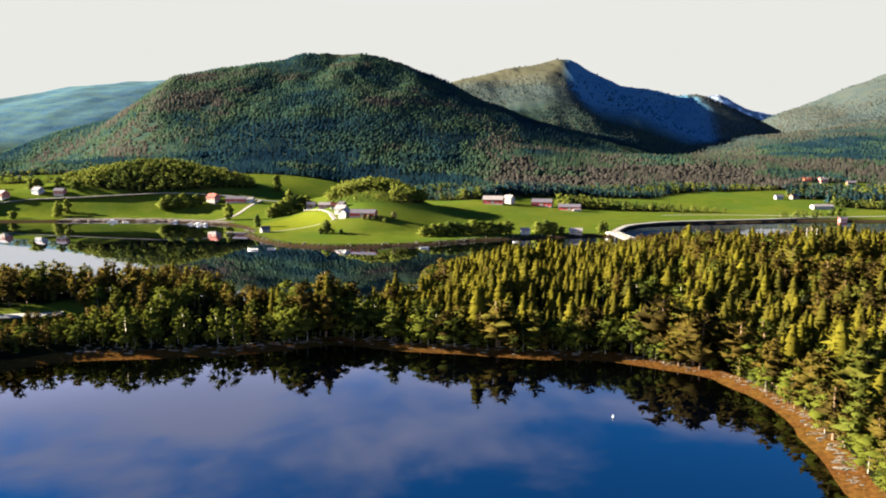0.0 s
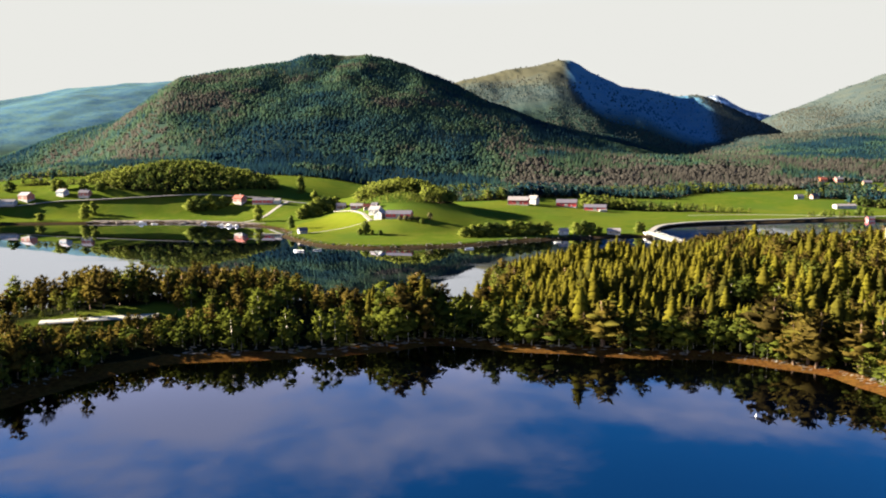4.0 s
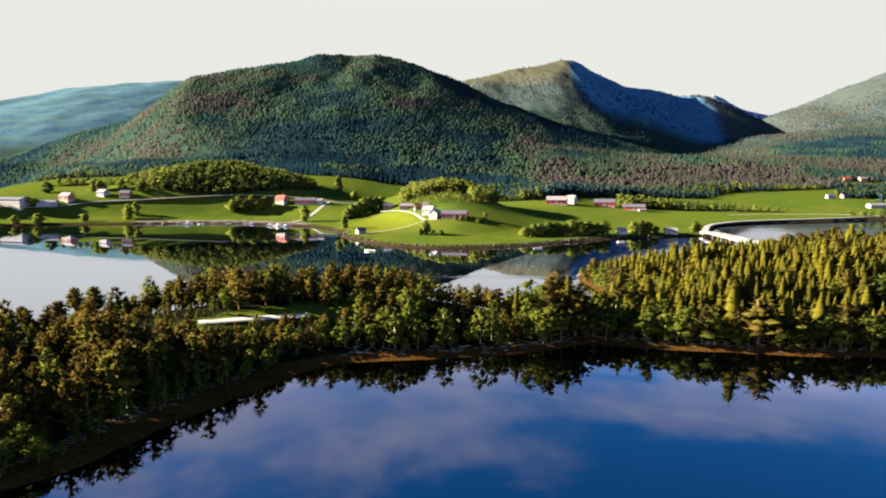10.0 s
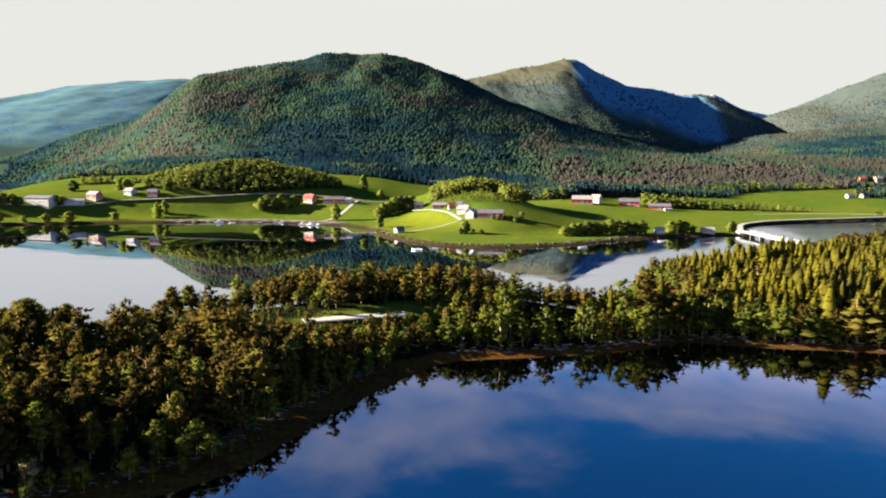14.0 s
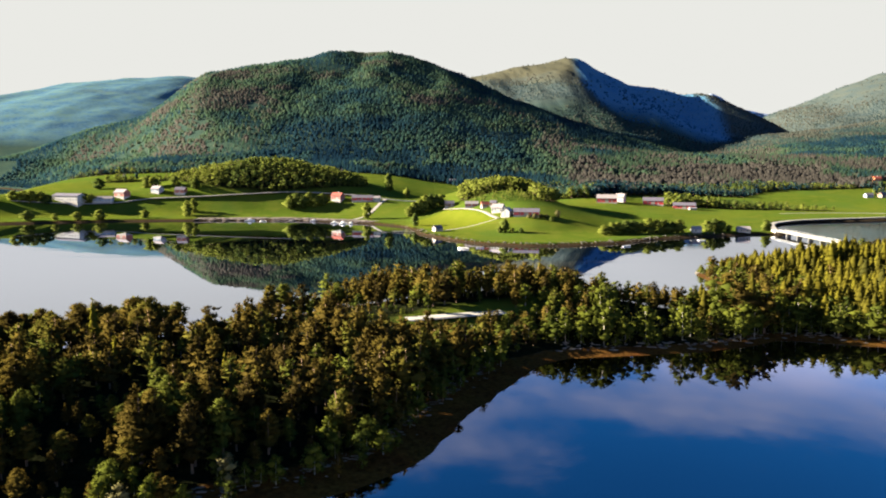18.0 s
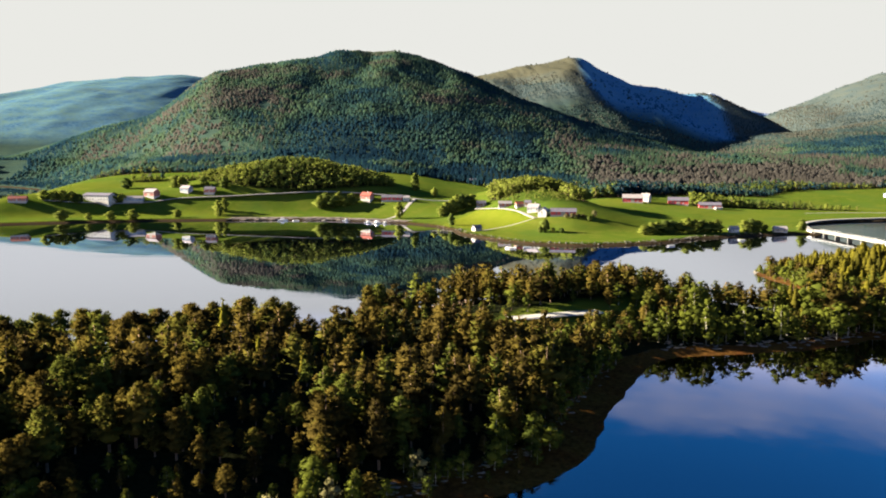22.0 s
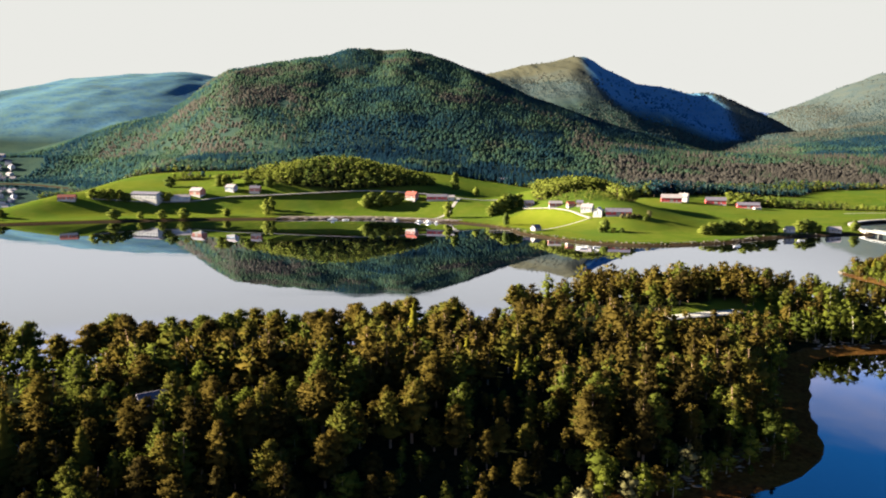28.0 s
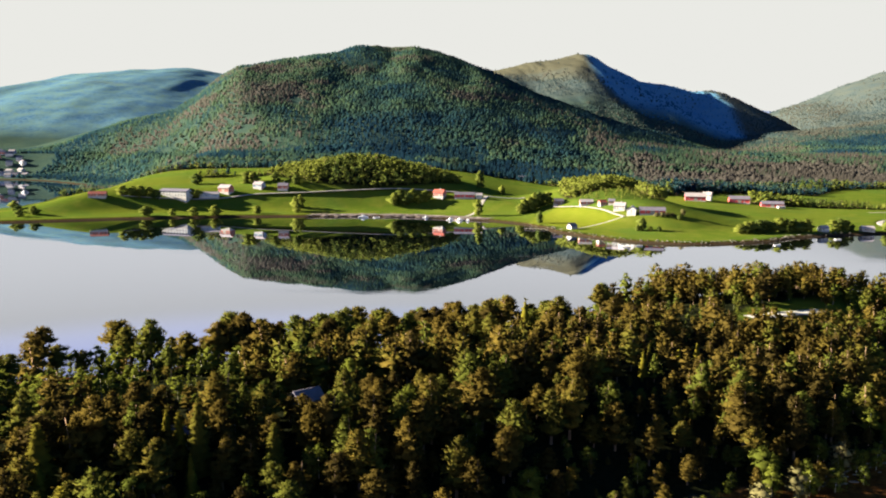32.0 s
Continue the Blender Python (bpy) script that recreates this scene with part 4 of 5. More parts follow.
# ---------------------------------------------------------------- single trees
def part(name, mesh, parent, label="", at=None):
    """Links a mesh as one part under a thing or a part."""
    ob = new(name, mesh)
    ob.parent = parent
    if at is not None:
        ob.matrix_basis = at
    return tagged(ob, label)


def thing(name, label, category, at, group="", kind=""):
    ob = new(name)
    ob.empty_display_size = 0.5
    ob.matrix_basis = at
    return tagged(ob, label, category, group, kind)


def ground_z(px, py):
    return float(land(np.array([float(px)]), np.array([float(py)]))[0][0])


def tree_master(name, patt, bark, leaf_mat, label, group):
    (tv, tf), (cv, cf, *soft) = patt
    t = thing(name, label, "tree", Matrix.Identity(4), group)
    part("trunk", solid_mesh("trunk", tv, tf, [bark]), t)
    crown = solid_mesh("crown", cv, cf, [leaf_mat], smooth=True)
    if soft:
        crown.normals_split_custom_set_from_vertices(soft[0].astype(np.float32))
    part("crown", crown, t)
    return t


def plant(masters, rows):
    """Copies of the masters at rows of x, y, z, height, turn, girth; the first rows take the masters themselves."""
    for i, (px, py, pz, h, turn, girth, *_) in enumerate(rows):
        m = Matrix.Translation((px, py, pz)) @ Matrix.Rotation(turn, 4, "Z") @ Matrix.Diagonal((h / 10 * girth, h / 10 * girth, h / 10, 1))
        if i < len(masters):
            masters[i].matrix_basis = m
        else:
            master = masters[i % len(masters)]
            made = copy_thing(master, Matrix.Identity(4))
            made.matrix_basis = m


for k, (kname, bark, leaf_mat, label) in enumerate((("pine_tree", mat_bark, mat_pine, "olive-green pine with a reddish bare stem in the shore wood"), ("spruce_tree", mat_bark, mat_spruce, "narrow pointed green spruce in the shore wood"),
                                                    ("birch_tree", mat_bark_birch, mat_birch, "small fresh green birch with a pale stem"))):
    pats = FINE[kname.split("_")[0]]
    plant([tree_master(kname, p_, bark, leaf_mat, label, kname + "s of the shore wood") for p_ in pats], SINGLES[k])

# blossoming trees at the edge of the wood
pats = [pattern("birch", 300, 0.34) for _ in range(2)]
rows = [(bx, by, ground_z(bx, by) - 0.2, h, 1.3 * i, 1.15) for i, (bx, by, h) in enumerate(((-180, 114, 6.5), (-151, 141, 4.5), (-203, 99, 6.5), (-194, 104, 6.5), (-216, 95, 6), (-160, 133, 4)))]
plant([tree_master("blossoming_tree", p_, mat_bark, mat_blossom, "small tree covered with white blossom at the wood's edge", "blossoming trees") for p_ in pats], rows)

rows = [(bx, by, ground_z(bx, by) - 0.3, h, 1.1 * i, g) for i, (bx, by, h, g) in enumerate(((-61, 552.5, 4.2, 1.9), (-56.5, 552, 4.6, 1.9), (-52, 552.5, 4.4, 2.0), (-47.5, 553.5, 4.0, 2.0), (-38, 557, 7, 1.4)))]
plant([tree_master("flowering_bush", pattern("birch", 198, 0.5), mat_bark, mat_blossom, "round pale flowering bush beside the long barn", "flowering bushes")], rows)

# trees and bushes standing singly on the far fields: x, y, height, girth
FIELD_TREES = [(-491, 640, 7, 1.5), (-470, 645, 5, 1.3), (-452, 648, 6, 1.4), (-434, 653, 7, 1.5), (-399, 667, 6, 1.4), (-366, 684, 11, 0.8), (-364, 676, 8, 0.9), (-363, 694, 10, 0.8),
               (-272, 701, 10, 1.1), (-266, 703, 11, 1.1), (-260, 701, 10, 1.2), (-254, 704, 11, 1.0), (-247, 703, 9, 1.2), (-241, 706, 9, 1.2), (-179, 779, 15, 0.7), (-159, 747, 8, 0.8)]
FIELD_TREES_B = [(-194, 650, 12, 0.7), (-155, 647, 8, 1.3), (-151, 650, 10, 1.1), (-146, 652, 11, 1.0), (-141, 656, 13, 0.8), (-136, 660, 12, 0.9), (-131, 664, 10, 1.1), (-126, 668, 9, 1.2), (-150, 580, 8, 0.8),
                 (-84, 518, 8, 0.8), (-88, 516, 4, 1.2), (-79, 514, 3, 1.4), (-73, 512, 3, 1.4), (-44, 548, 3, 1.5)]
FIELD_TREES_C = [(-13, 508, 6, 1.5), (-7, 511, 7, 1.3), (-2, 514, 7, 1.4), (4, 515, 8, 1.3), (10, 517, 8, 1.3), (16, 518, 7, 1.4), (22, 519, 9, 1.1), (28, 519, 8, 1.3), (35, 521, 8, 1.3), (41, 523, 7, 1.4), (47, 524, 8, 1.2),
                 (70, 528, 7, 1.4), (76, 530, 8, 1.3), (81, 531, 7, 1.4), (88, 533, 4, 1.5), (118, 535, 7, 0.9), (122, 540, 6, 0.9), (-395, 742, 8, 1.2), (-418, 745, 9, 1.3), (-425, 748, 10, 1.3), (-520, 690, 8, 1.4)]
FIELD_TREES_D = [(-513, 690, 9, 1.3), (-506, 693, 8, 1.4), (-499, 691, 7, 1.4), (-470, 700, 8, 1.2), (-463, 702, 7, 1.3), (-529, 688, 8, 1.3), (-590, 620, 5, 1.5), (-584, 632, 6, 1.4), (-601, 640, 5, 1.5), (-612, 655, 7, 1.2), (-480, 760, 9, 1.3), (-372, 730, 8, 1.2)]
pats = [(stem(7, 0.16, 0.04), leafy_crown(10, 286, 0.55, 0.36, 0.03, 0.5, 11, 0.9)) for _ in range(5)]
rows = [(bx, by, ground_z(bx, by) - 0.2, h * 1.35, 0.7 * i, g * 1.3) for i, (bx, by, h, g) in enumerate(FIELD_TREES + FIELD_TREES_B + FIELD_TREES_C + FIELD_TREES_D)]
plant([tree_master("field_tree", p_, mat_bark, mat_copse, "leafy green tree standing on the far shore's fields", "trees on the far fields") for p_ in pats], rows)

# ---------------------------------------------------------------- buildings
mat_white, mat_red, mat_pink = plain("white_boards", (0.27, 0.27, 0.265), 0.7, vary=0.12), plain("red_boards", (0.34, 0.048, 0.048), 0.8, vary=0.25), plain("faded_red_boards", (0.245, 0.086, 0.067), 0.8, vary=0.2)
mat_brown, mat_greyblue, mat_orange = plain("brown_boards", (0.135, 0.073, 0.049), 0.8), plain("grey_blue_boards", (0.159, 0.196, 0.245), 0.75), plain("orange_boards", (0.367, 0.104, 0.031), 0.75)
mat_slate, mat_tin, mat_tile_red = plain("slate_roof", (0.073, 0.067, 0.086), 0.6, vary=0.3), plain("sheet_metal_roof", (0.17, 0.153, 0.158), 0.5, vary=0.15), plain("red_tile_roof", (0.159, 0.044, 0.033), 0.75, vary=0.3)
mat_stone, mat_concrete, mat_gravel = plain("foundation_stone", (0.245, 0.233, 0.221), 0.9, vary=0.3, bump=0.4), plain("bridge_concrete", (0.12, 0.12, 0.114), 0.85, grain=3, vary=0.15), plain("gravel_road", (0.159, 0.149, 0.135), 0.95, grain=1.5, vary=0.2, bump=0.3)
mat_wood_grey, mat_rock, mat_hull = plain("weathered_wood", (0.207, 0.184, 0.159), 0.85, vary=0.3), plain("pale_shore_rock", (0.08, 0.072, 0.062), 0.9, grain=2, vary=0.4, bump=0.6), plain("white_hull", (0.49, 0.49, 0.49), 0.35, vary=0.06)
mat_pale = plain("pale_gravel", (0.22, 0.21, 0.19), 0.95, vary=0.15)
mat_steel = plain("galvanised_steel", (0.551, 0.563, 0.575), 0.5, 0.6, vary=0.1)
m, n = material("window_glass")
mat_pane = finish(m, n, n("ShaderNodeBsdfPrincipled", {"Base Color": (0.03, 0.04, 0.05, 1), "Roughness": 0.08}).outputs[0])


def block(x0, x1, y0, y1, z0, z1, bevel=0.0):
    bm = bmesh.new()
    bmesh.ops.create_cube(bm, size=1.0)
    for v in bm.verts:
        v.co = ((x0 + x1) / 2 + v.co.x * (x1 - x0), (y0 + y1) / 2 + v.co.y * (y1 - y0), (z0 + z1) / 2 + v.co.z * (z1 - z0))
    if bevel:
        bmesh.ops.bevel(bm, geom=list(bm.edges), offset=bevel, segments=1, affect="EDGES")
    return bm


def bake(bm, name, mat):
    me = bpy.data.meshes.new(name)
    bm.to_mesh(me)
    bm.free()
    me.materials.append(mat)
    return me


def prism(section, x0, x1):
    """A closed body with the given y, z section, from x0 to x1."""
    bm = bmesh.new()
    a = [bm.verts.new((x0, y_, z_)) for y_, z_ in section]
    b = [bm.verts.new((x1, y_, z_)) for y_, z_ in section]
    bm.faces.new(a[::-1])
    bm.faces.new(b)
    for i in range(len(a)):
        j = (i + 1) % len(a)
        bm.faces.new((a[i], a[j], b[j], b[i]))
    bmesh.ops.recalc_face_normals(bm, faces=list(bm.faces))
    return bm


def house(name, label, px, py, turn, long, deep, eave, ridge, wall_mat, roof_mat, storeys=1, bays=3, chimney=False, category="house", door=True, big_door=False, group="", trim=None):
    """A gabled wooden building, long side to the front (its -y), on a stone footing."""
    trim = trim or mat_white
    cs = [ground_z(px + a * math.cos(radians(turn)) - b * math.sin(radians(turn)), py + a * math.sin(radians(turn)) + b * math.cos(radians(turn))) for a in (-long / 2, long / 2) for b in (-deep / 2, deep / 2)]
    base = sum(cs) / 4 + 0.25
    t = thing(name, label, category, Matrix.Translation((px, py, base)) @ Matrix.Rotation(radians(turn), 4, "Z"), group)
    h, d = long / 2, deep / 2
    part("footing", bake(block(-h - 0.06, h + 0.06, -d - 0.06, d + 0.06, min(cs) - base - 0.6, 0.35, 0.04), "footing", mat_stone), t, "grey stone footing")
    wall = part("wall", bake(prism([(-d, 0.35), (d, 0.35), (d, eave), (0, ridge), (-d, eave)], -h, h), "wall", wall_mat), t)
    k = 0.5
    rise = (ridge - eave) / d
    out = [(-d - k, eave - k * rise + 0.03), (0, ridge + 0.03), (d + k, eave - k * rise + 0.03), (d + k, eave - k * rise + 0.25), (0, ridge + 0.28), (-d - k, eave - k * rise + 0.25)]
    roof = part("roof", bake(prism(out, -h - 0.45, h + 0.45), "roof", roof_mat), t)
    part("ridge_cap", bake(block(-h - 0.45, h + 0.45, -0.15, 0.15, ridge + 0.22, ridge + 0.36, 0.03), "ridge_cap", roof_mat), roof)
    for s_ in (-1, 1):
        for e in (-1, 1):
            part("corner_board", bake(block(e * h - 0.09 + e * 0.02, e * h + 0.09 + e * 0.02, s_ * d - 0.09 + s_ * 0.02, s_ * d + 0.09 + s_ * 0.02, 0.36, eave - 0.05), "corner_board", trim), wall)
    if chimney:
        part("chimney", bake(block(-0.4 + h * 0.2, 0.4 + h * 0.2, -0.35, 0.35, ridge - 0.6, ridge + 1.2, 0.04), "chimney", mat_stone), roof, "brick chimney stack")
    storey = (eave - 0.4) / storeys
    win = bake(block(-0.55, 0.55, -0.05, 0.05, -0.65, 0.65, 0.02), "window", trim)
    pane = bake(block(-0.42, 0.42, -0.03, 0.03, -0.53, 0.53), "pane", mat_pane)
    for lv in range(storeys):
        zc = 0.4 + storey * (lv + 0.55)
        for b in range(bays):
            xc = -h + long * (b + 0.5) / bays
            if door and lv == 0 and b == bays // 2:
                dr = part("door", bake(block(xc - 0.5, xc + 0.5, -d - 0.07, -d + 0.02, 0.36, 2.4, 0.02), "door", trim), t, "panelled front door")
                continue
            for s_ in (-1, 1):
                wn = part("window", win, t, at=Matrix.Translation((xc, s_ * (d + 0.02), zc)))
                part("pane", pane, wn, at=Matrix.Translation((0, s_ * 0.045, 0)))
        for e in (-1, 1):
            wn = part("window", win, t, at=Matrix.Translation((e * (h + 0.02), 0, zc)) @ Matrix.Rotation(math.pi / 2, 4, "Z"))
            part("pane", pane, wn, at=Matrix.Translation((0, -e * 0.045, 0)))
    if big_door:
        part("barn_door", bake(block(-1.8, 1.8, -d - 0.08, -d + 0.02, 0.36, min(3.4, eave - 0.3), 0.03), "barn_door", mat_wood_grey), t, "grey double barn door")
    return t


# the farm on the headland
house("farmhouse", "white two-storey wooden farmhouse with a pale metal roof", -82, 582, -28, 9, 7, 3.2, 5.8, mat_white, mat_tin, 2, 4, True)
house("barn_end", "white-gabled end of the headland barn with a pale roof", -77, 565, 62, 8, 7, 3.8, 6.4, mat_white, mat_tin, 2, 2, category="barn", door=False)
house("long_barn", "long dark red barn with a dark slate roof beside the farmhouse", -62, 561, -12, 20, 8, 3.0, 5.4, mat_red, mat_slate, 1, 2, category="barn", big_door=True)
house("red_shed", "low faded red farm shed with a pale metal roof", -101, 620, -5, 11, 6, 2.6, 4.4, mat_pink, mat_tin, 1, 3, category="shed")
house("brown_shed", "small brown wooden shed behind the farmhouse", -91, 604, 10, 6, 5, 2.6, 4.2, mat_brown, mat_tile_red, 1, 2, category="shed", door=False)
house("brown_shed", "small brown shed with a slate roof by the farm track", -84, 600, -20, 5, 5, 2.5, 4.0, mat_brown, mat_slate, 1, 1, category="shed", door=False)
house("field_shed", "dark timber shed at the edge of the trees", -119, 652, 0, 8, 6, 3.0, 5.2, mat_brown, mat_slate, 1, 2, category="shed")
# the red farms on the low field
house("red_barn", "long red barn with a pale metal roof on the low field", 53, 755, -16, 21, 10, 4.6, 8.2, mat_red, mat_tin, 1, 2, category="barn", big_door=True)
house("white_house", "white wooden house beside the red barn", 70, 764, -35, 9, 8, 5.4, 8.6, mat_white, mat_tin, 2, 3, True)
house("red_barn", "red barn with a dark slate roof among trees", 105, 762, -18, 21, 10, 4.4, 7.6, mat_red, mat_slate, 1, 2, category="barn", big_door=True)
house("red_byre", "low red byre with a grey roof on the field", 130, 738, -18, 22, 9, 3.4, 6.0, mat_red, mat_slate, 1, 2, category="barn", big_door=True)
house("white_store", "small white flat shed before the red byre", 136, 730, 0, 7, 4, 1.6, 2.2, mat_white, mat_tin, 1, 2, category="shed", door=False)
# the houses by the harbour
house("red_roofed_house", "faded red house with a red tiled roof above the harbour", -227, 712, -30, 11, 7, 4.0, 6.8, mat_pink, mat_tile_red, 2, 4, True)
house("harbour_store", "long low dark red store with a white end", -202, 706, -6, 20, 7, 3.0, 5.2, mat_red, mat_slate, 1, 5, category="shed")
house("lean_store", "small white boarded store by the lane", -188, 704, -6, 6, 6, 3.0, 4.6, mat_white, mat_tin, 1, 2, category="shed")
# the western group
house("long_white_house", "long white two-storey building with a dark low roof", -483, 701, -20, 30, 11, 5.6, 7.4, mat_white, mat_slate, 2, 9, False, "building")
house("grey_hall", "low grey hall with a metal roof", -453, 706, 8, 18, 8, 3.0, 4.8, mat_greyblue, mat_tin, 1, 4, category="hall")
house("red_barn", "tall faded red barn with a pale roof above the western field", -440, 719, -24, 12.5, 8.5, 4.4, 7.2, mat_pink, mat_tin, 1, 3, category="barn", big_door=True)
house("grey_house", "small grey-blue house with a pale roof", -409, 729, -25, 10, 7, 3.4, 5.8, mat_greyblue, mat_tin, 1, 3, True)
house("brown_house", "brown house with a dark roof beside the wooded mound", -384, 724, -6, 10, 7, 3.4, 5.8, mat_pink, mat_slate, 1, 3, True)
house("low_red_house", "low house with a dark red roof near the western point", -549, 680, 12, 15, 8, 2.6, 4.6, mat_pink, mat_tile_red, 1, 5)
# boathouses at the shore
house("boathouse", "small white boathouse on the shore", 60, 524, 5, 6, 5, 2.6, 4.4, mat_white, mat_tin, 1, 2, category="boathouse")
house("boathouse", "grey boathouse with a metal roof beside round bushes", 98, 529, -10, 9, 6, 2.2, 4.0, mat_wood_grey, mat_tin, 1, 2, category="boathouse", door=False)
house("boathouse", "small weathered boathouse at the headland's western shore", -133, 536, 30, 6, 5, 2.2, 4.0, mat_wood_grey, mat_slate, 1, 1, category="boathouse", door=False)
# the eastern hillside
house("orange_house", "orange wooden house in a hillside clearing", 505, 1004, 0, 10, 7, 3.8, 6.2, mat_orange, mat_tile_red, 2, 3, True)
house("pale_house", "pale pink house in a hillside clearing", 525, 1000, 5, 10, 8, 4.6, 7.4, mat_pink, mat_tin, 2, 3, True)
house("dark_cottage", "dark cottage on the hillside meadow", 552, 978, -10, 10, 7, 3.2, 5.6, mat_brown, mat_slate, 1, 3)
house("long_pale_shed", "long low shed with a pale metal roof among trees", 408, 775, 2, 22, 8, 2.8, 4.4, mat_white, mat_tin, 1, 5, category="shed")
house("grey_cottage", "small grey-blue cottage at the field's end", 392, 842, 0, 8, 6, 3.0, 5.0, mat_greyblue, mat_slate, 1, 2)
house("brown_cottage", "small brown cottage with a slate roof beside a copse", 412, 846, 15, 9, 6, 3.0, 5.2, mat_brown, mat_slate, 1, 2)
house("red_boathouse", "red boathouse on the inner bay's shore", 366, 658, 0, 6, 4.5, 2.2, 3.8, mat_red, mat_slate, 1, 2, category="boathouse", door=False)
house("upland_cottage", "small white cottage at the top of the upper field", -102, 968, 0, 10, 7, 3.2, 5.2, mat_white, mat_slate, 1, 2)
# the village across the western inlet
r = np.random.default_rng(5)
vx, vy = r.uniform(-1160, -1000, 70), r.uniform(1436, 1610, 70)
kept = []
for i, (hx, hy) in enumerate(zip(vx, vy)):
    hx -= 0.5 * (hy - 1440)
    if ground_z(hx, hy) < 1.2 or any(math.hypot(hx - kx_, hy - ky_) < 18 for kx_, ky_ in kept):
        continue
    kept.append((hx, hy))
    wm, wl = ((mat_white, "white"), (mat_white, "white"), (mat_pink, "faded red"), (mat_greyblue, "grey-blue"))[i % 4]
    house("village_house", wl + " wooden house of the village across the inlet", hx, hy, r.uniform(-40, 40), r.uniform(10, 15), 9, 5.2, 8.4, wm, (mat_tin, mat_slate, mat_tin)[i % 3], 2, 3, i % 2 == 0, group="village houses")
# cabins in the near wood
mat_tarred = plain("tarred_boards", (0.04, 0.03, 0.022), 0.85, vary=0.3)
house("cabin", "small brown weathered cabin with a grey slate roof among pines", -282, 131, 35, 5, 4.4, 2.2, 3.6, mat_tarred, mat_slate, 1, 2, category="cabin", trim=mat_tarred)
house("cabin", "grey-blue cabin half hidden by pines", -302, 113, -20, 5.4, 4.4, 2.3, 3.8, mat_greyblue, mat_slate, 1, 2, category="cabin", trim=mat_tarred)
house("cabin", "cabin with a moss-green turf roof among pines", -311, 101, 15, 5.6, 4.6, 2.2, 3.6, mat_greyblue, mat_land, 1, 2, category="cabin", trim=mat_tarred)


# ---------------------------------------------------------------- roads and the bridge
def ribbon(name, label, line, width, mat, lift=0.15, thick=0.5, z_fixed=None):
    """A road of some thickness that follows the ground along a smoothed line."""
    pts = np.array(line, float)
    for _ in range(3):
        q, p_ = pts[:-1] * 0.75 + pts[1:] * 0.25, pts[:-1] * 0.25 + pts[1:] * 0.75
        pts = np.concatenate([pts[:1], np.stack([q, p_], 1).reshape(-1, 2), pts[-1:]])
    tang = np.gradient(pts, axis=0)
    tang /= np.linalg.norm(tang, axis=1)[:, None] + 1e-9
    side = np.stack([-tang[:, 1], tang[:, 0]], 1) * width / 2
    zz = land(pts[:, 0], pts[:, 1])[0]
    zz = np.maximum(zz, np.maximum(land(pts[:, 0] + side[:, 0], pts[:, 1] + side[:, 1])[0], land(pts[:, 0] - side[:, 0], pts[:, 1] - side[:, 1])[0])) + lift
    if z_fixed is not None:
        zz = np.maximum(zz, z_fixed)
    zz = np.convolve(np.pad(zz, 2, mode="edge"), np.ones(5) / 5, "valid")
    v, f = [], []
    for i in range(len(pts)):
        a, b = pts[i] + side[i], pts[i] - side[i]
        v += [(a[0], a[1], zz[i]), (b[0], b[1], zz[i]), (a[0] + side[i][0] * 0.3, a[1] + side[i][1] * 0.3, zz[i] - thick), (b[0] - side[i][0] * 0.3, b[1] - side[i][1] * 0.3, zz[i] - thick)]
        if i:
            o = 4 * (i - 1)
            f += [(o, o + 4, o + 5, o + 1), (o + 2, o + 6, o + 4, o), (o + 1, o + 5, o + 7, o + 3)]
    return tagged(new(name, solid_mesh(name, v, f, [mat])), label, "road", kind="structure")


ribbon("road_shore", "pale road on a stone embankment round the inner bay", [(125, 524), (128, 540), (137, 562), (151, 594), (174, 620), (212, 638), (276, 653), (330, 669), (390, 682), (470, 700), (620, 730)], 4.4, mat_gravel, 0.25, 0.6, 1.7)
ribbon("road_wood", "pale gravel lane in a clearing of the shore wood", [(-151, 211.4), (-139, 216), (-130, 219.4), (-120, 223.2)], 4.4, mat_pale, 0.15, 0.3)
ribbon("road_lane", "narrow grey lane along the foot of the wooded mound", [(-530, 688), (-455, 698), (-420, 714), (-395, 716), (-350, 716), (-277, 722), (-214, 722), (-175, 712), (-140, 716)], 4, mat_gravel, 0.2, 0.6)
ribbon("road_harbour", "grey lane down to the harbour", [(-180, 712), (-186, 690), (-196, 664), (-206, 644)], 3.5, mat_gravel, 0.2, 0.6)
ribbon("road_farm", "light gravel track to the headland farm", [(-124, 646), (-108, 624), (-100, 606), (-92, 590), (-88, 574), (-84, 562)], 3, mat_gravel, 0.2, 0.5)
ribbon("road_path", "pale trodden path along the edge of the mown field", [(-84, 563), (-98, 560), (-112, 552), (-126, 540), (-136, 531)], 1.6, mat_gravel, 0.12, 0.3)
ribbon("road_field", "thin pale path across the eastern field", [(212, 700), (270, 715), (330, 700), (372, 676)], 2.5, mat_gravel, 0.15, 0.4)

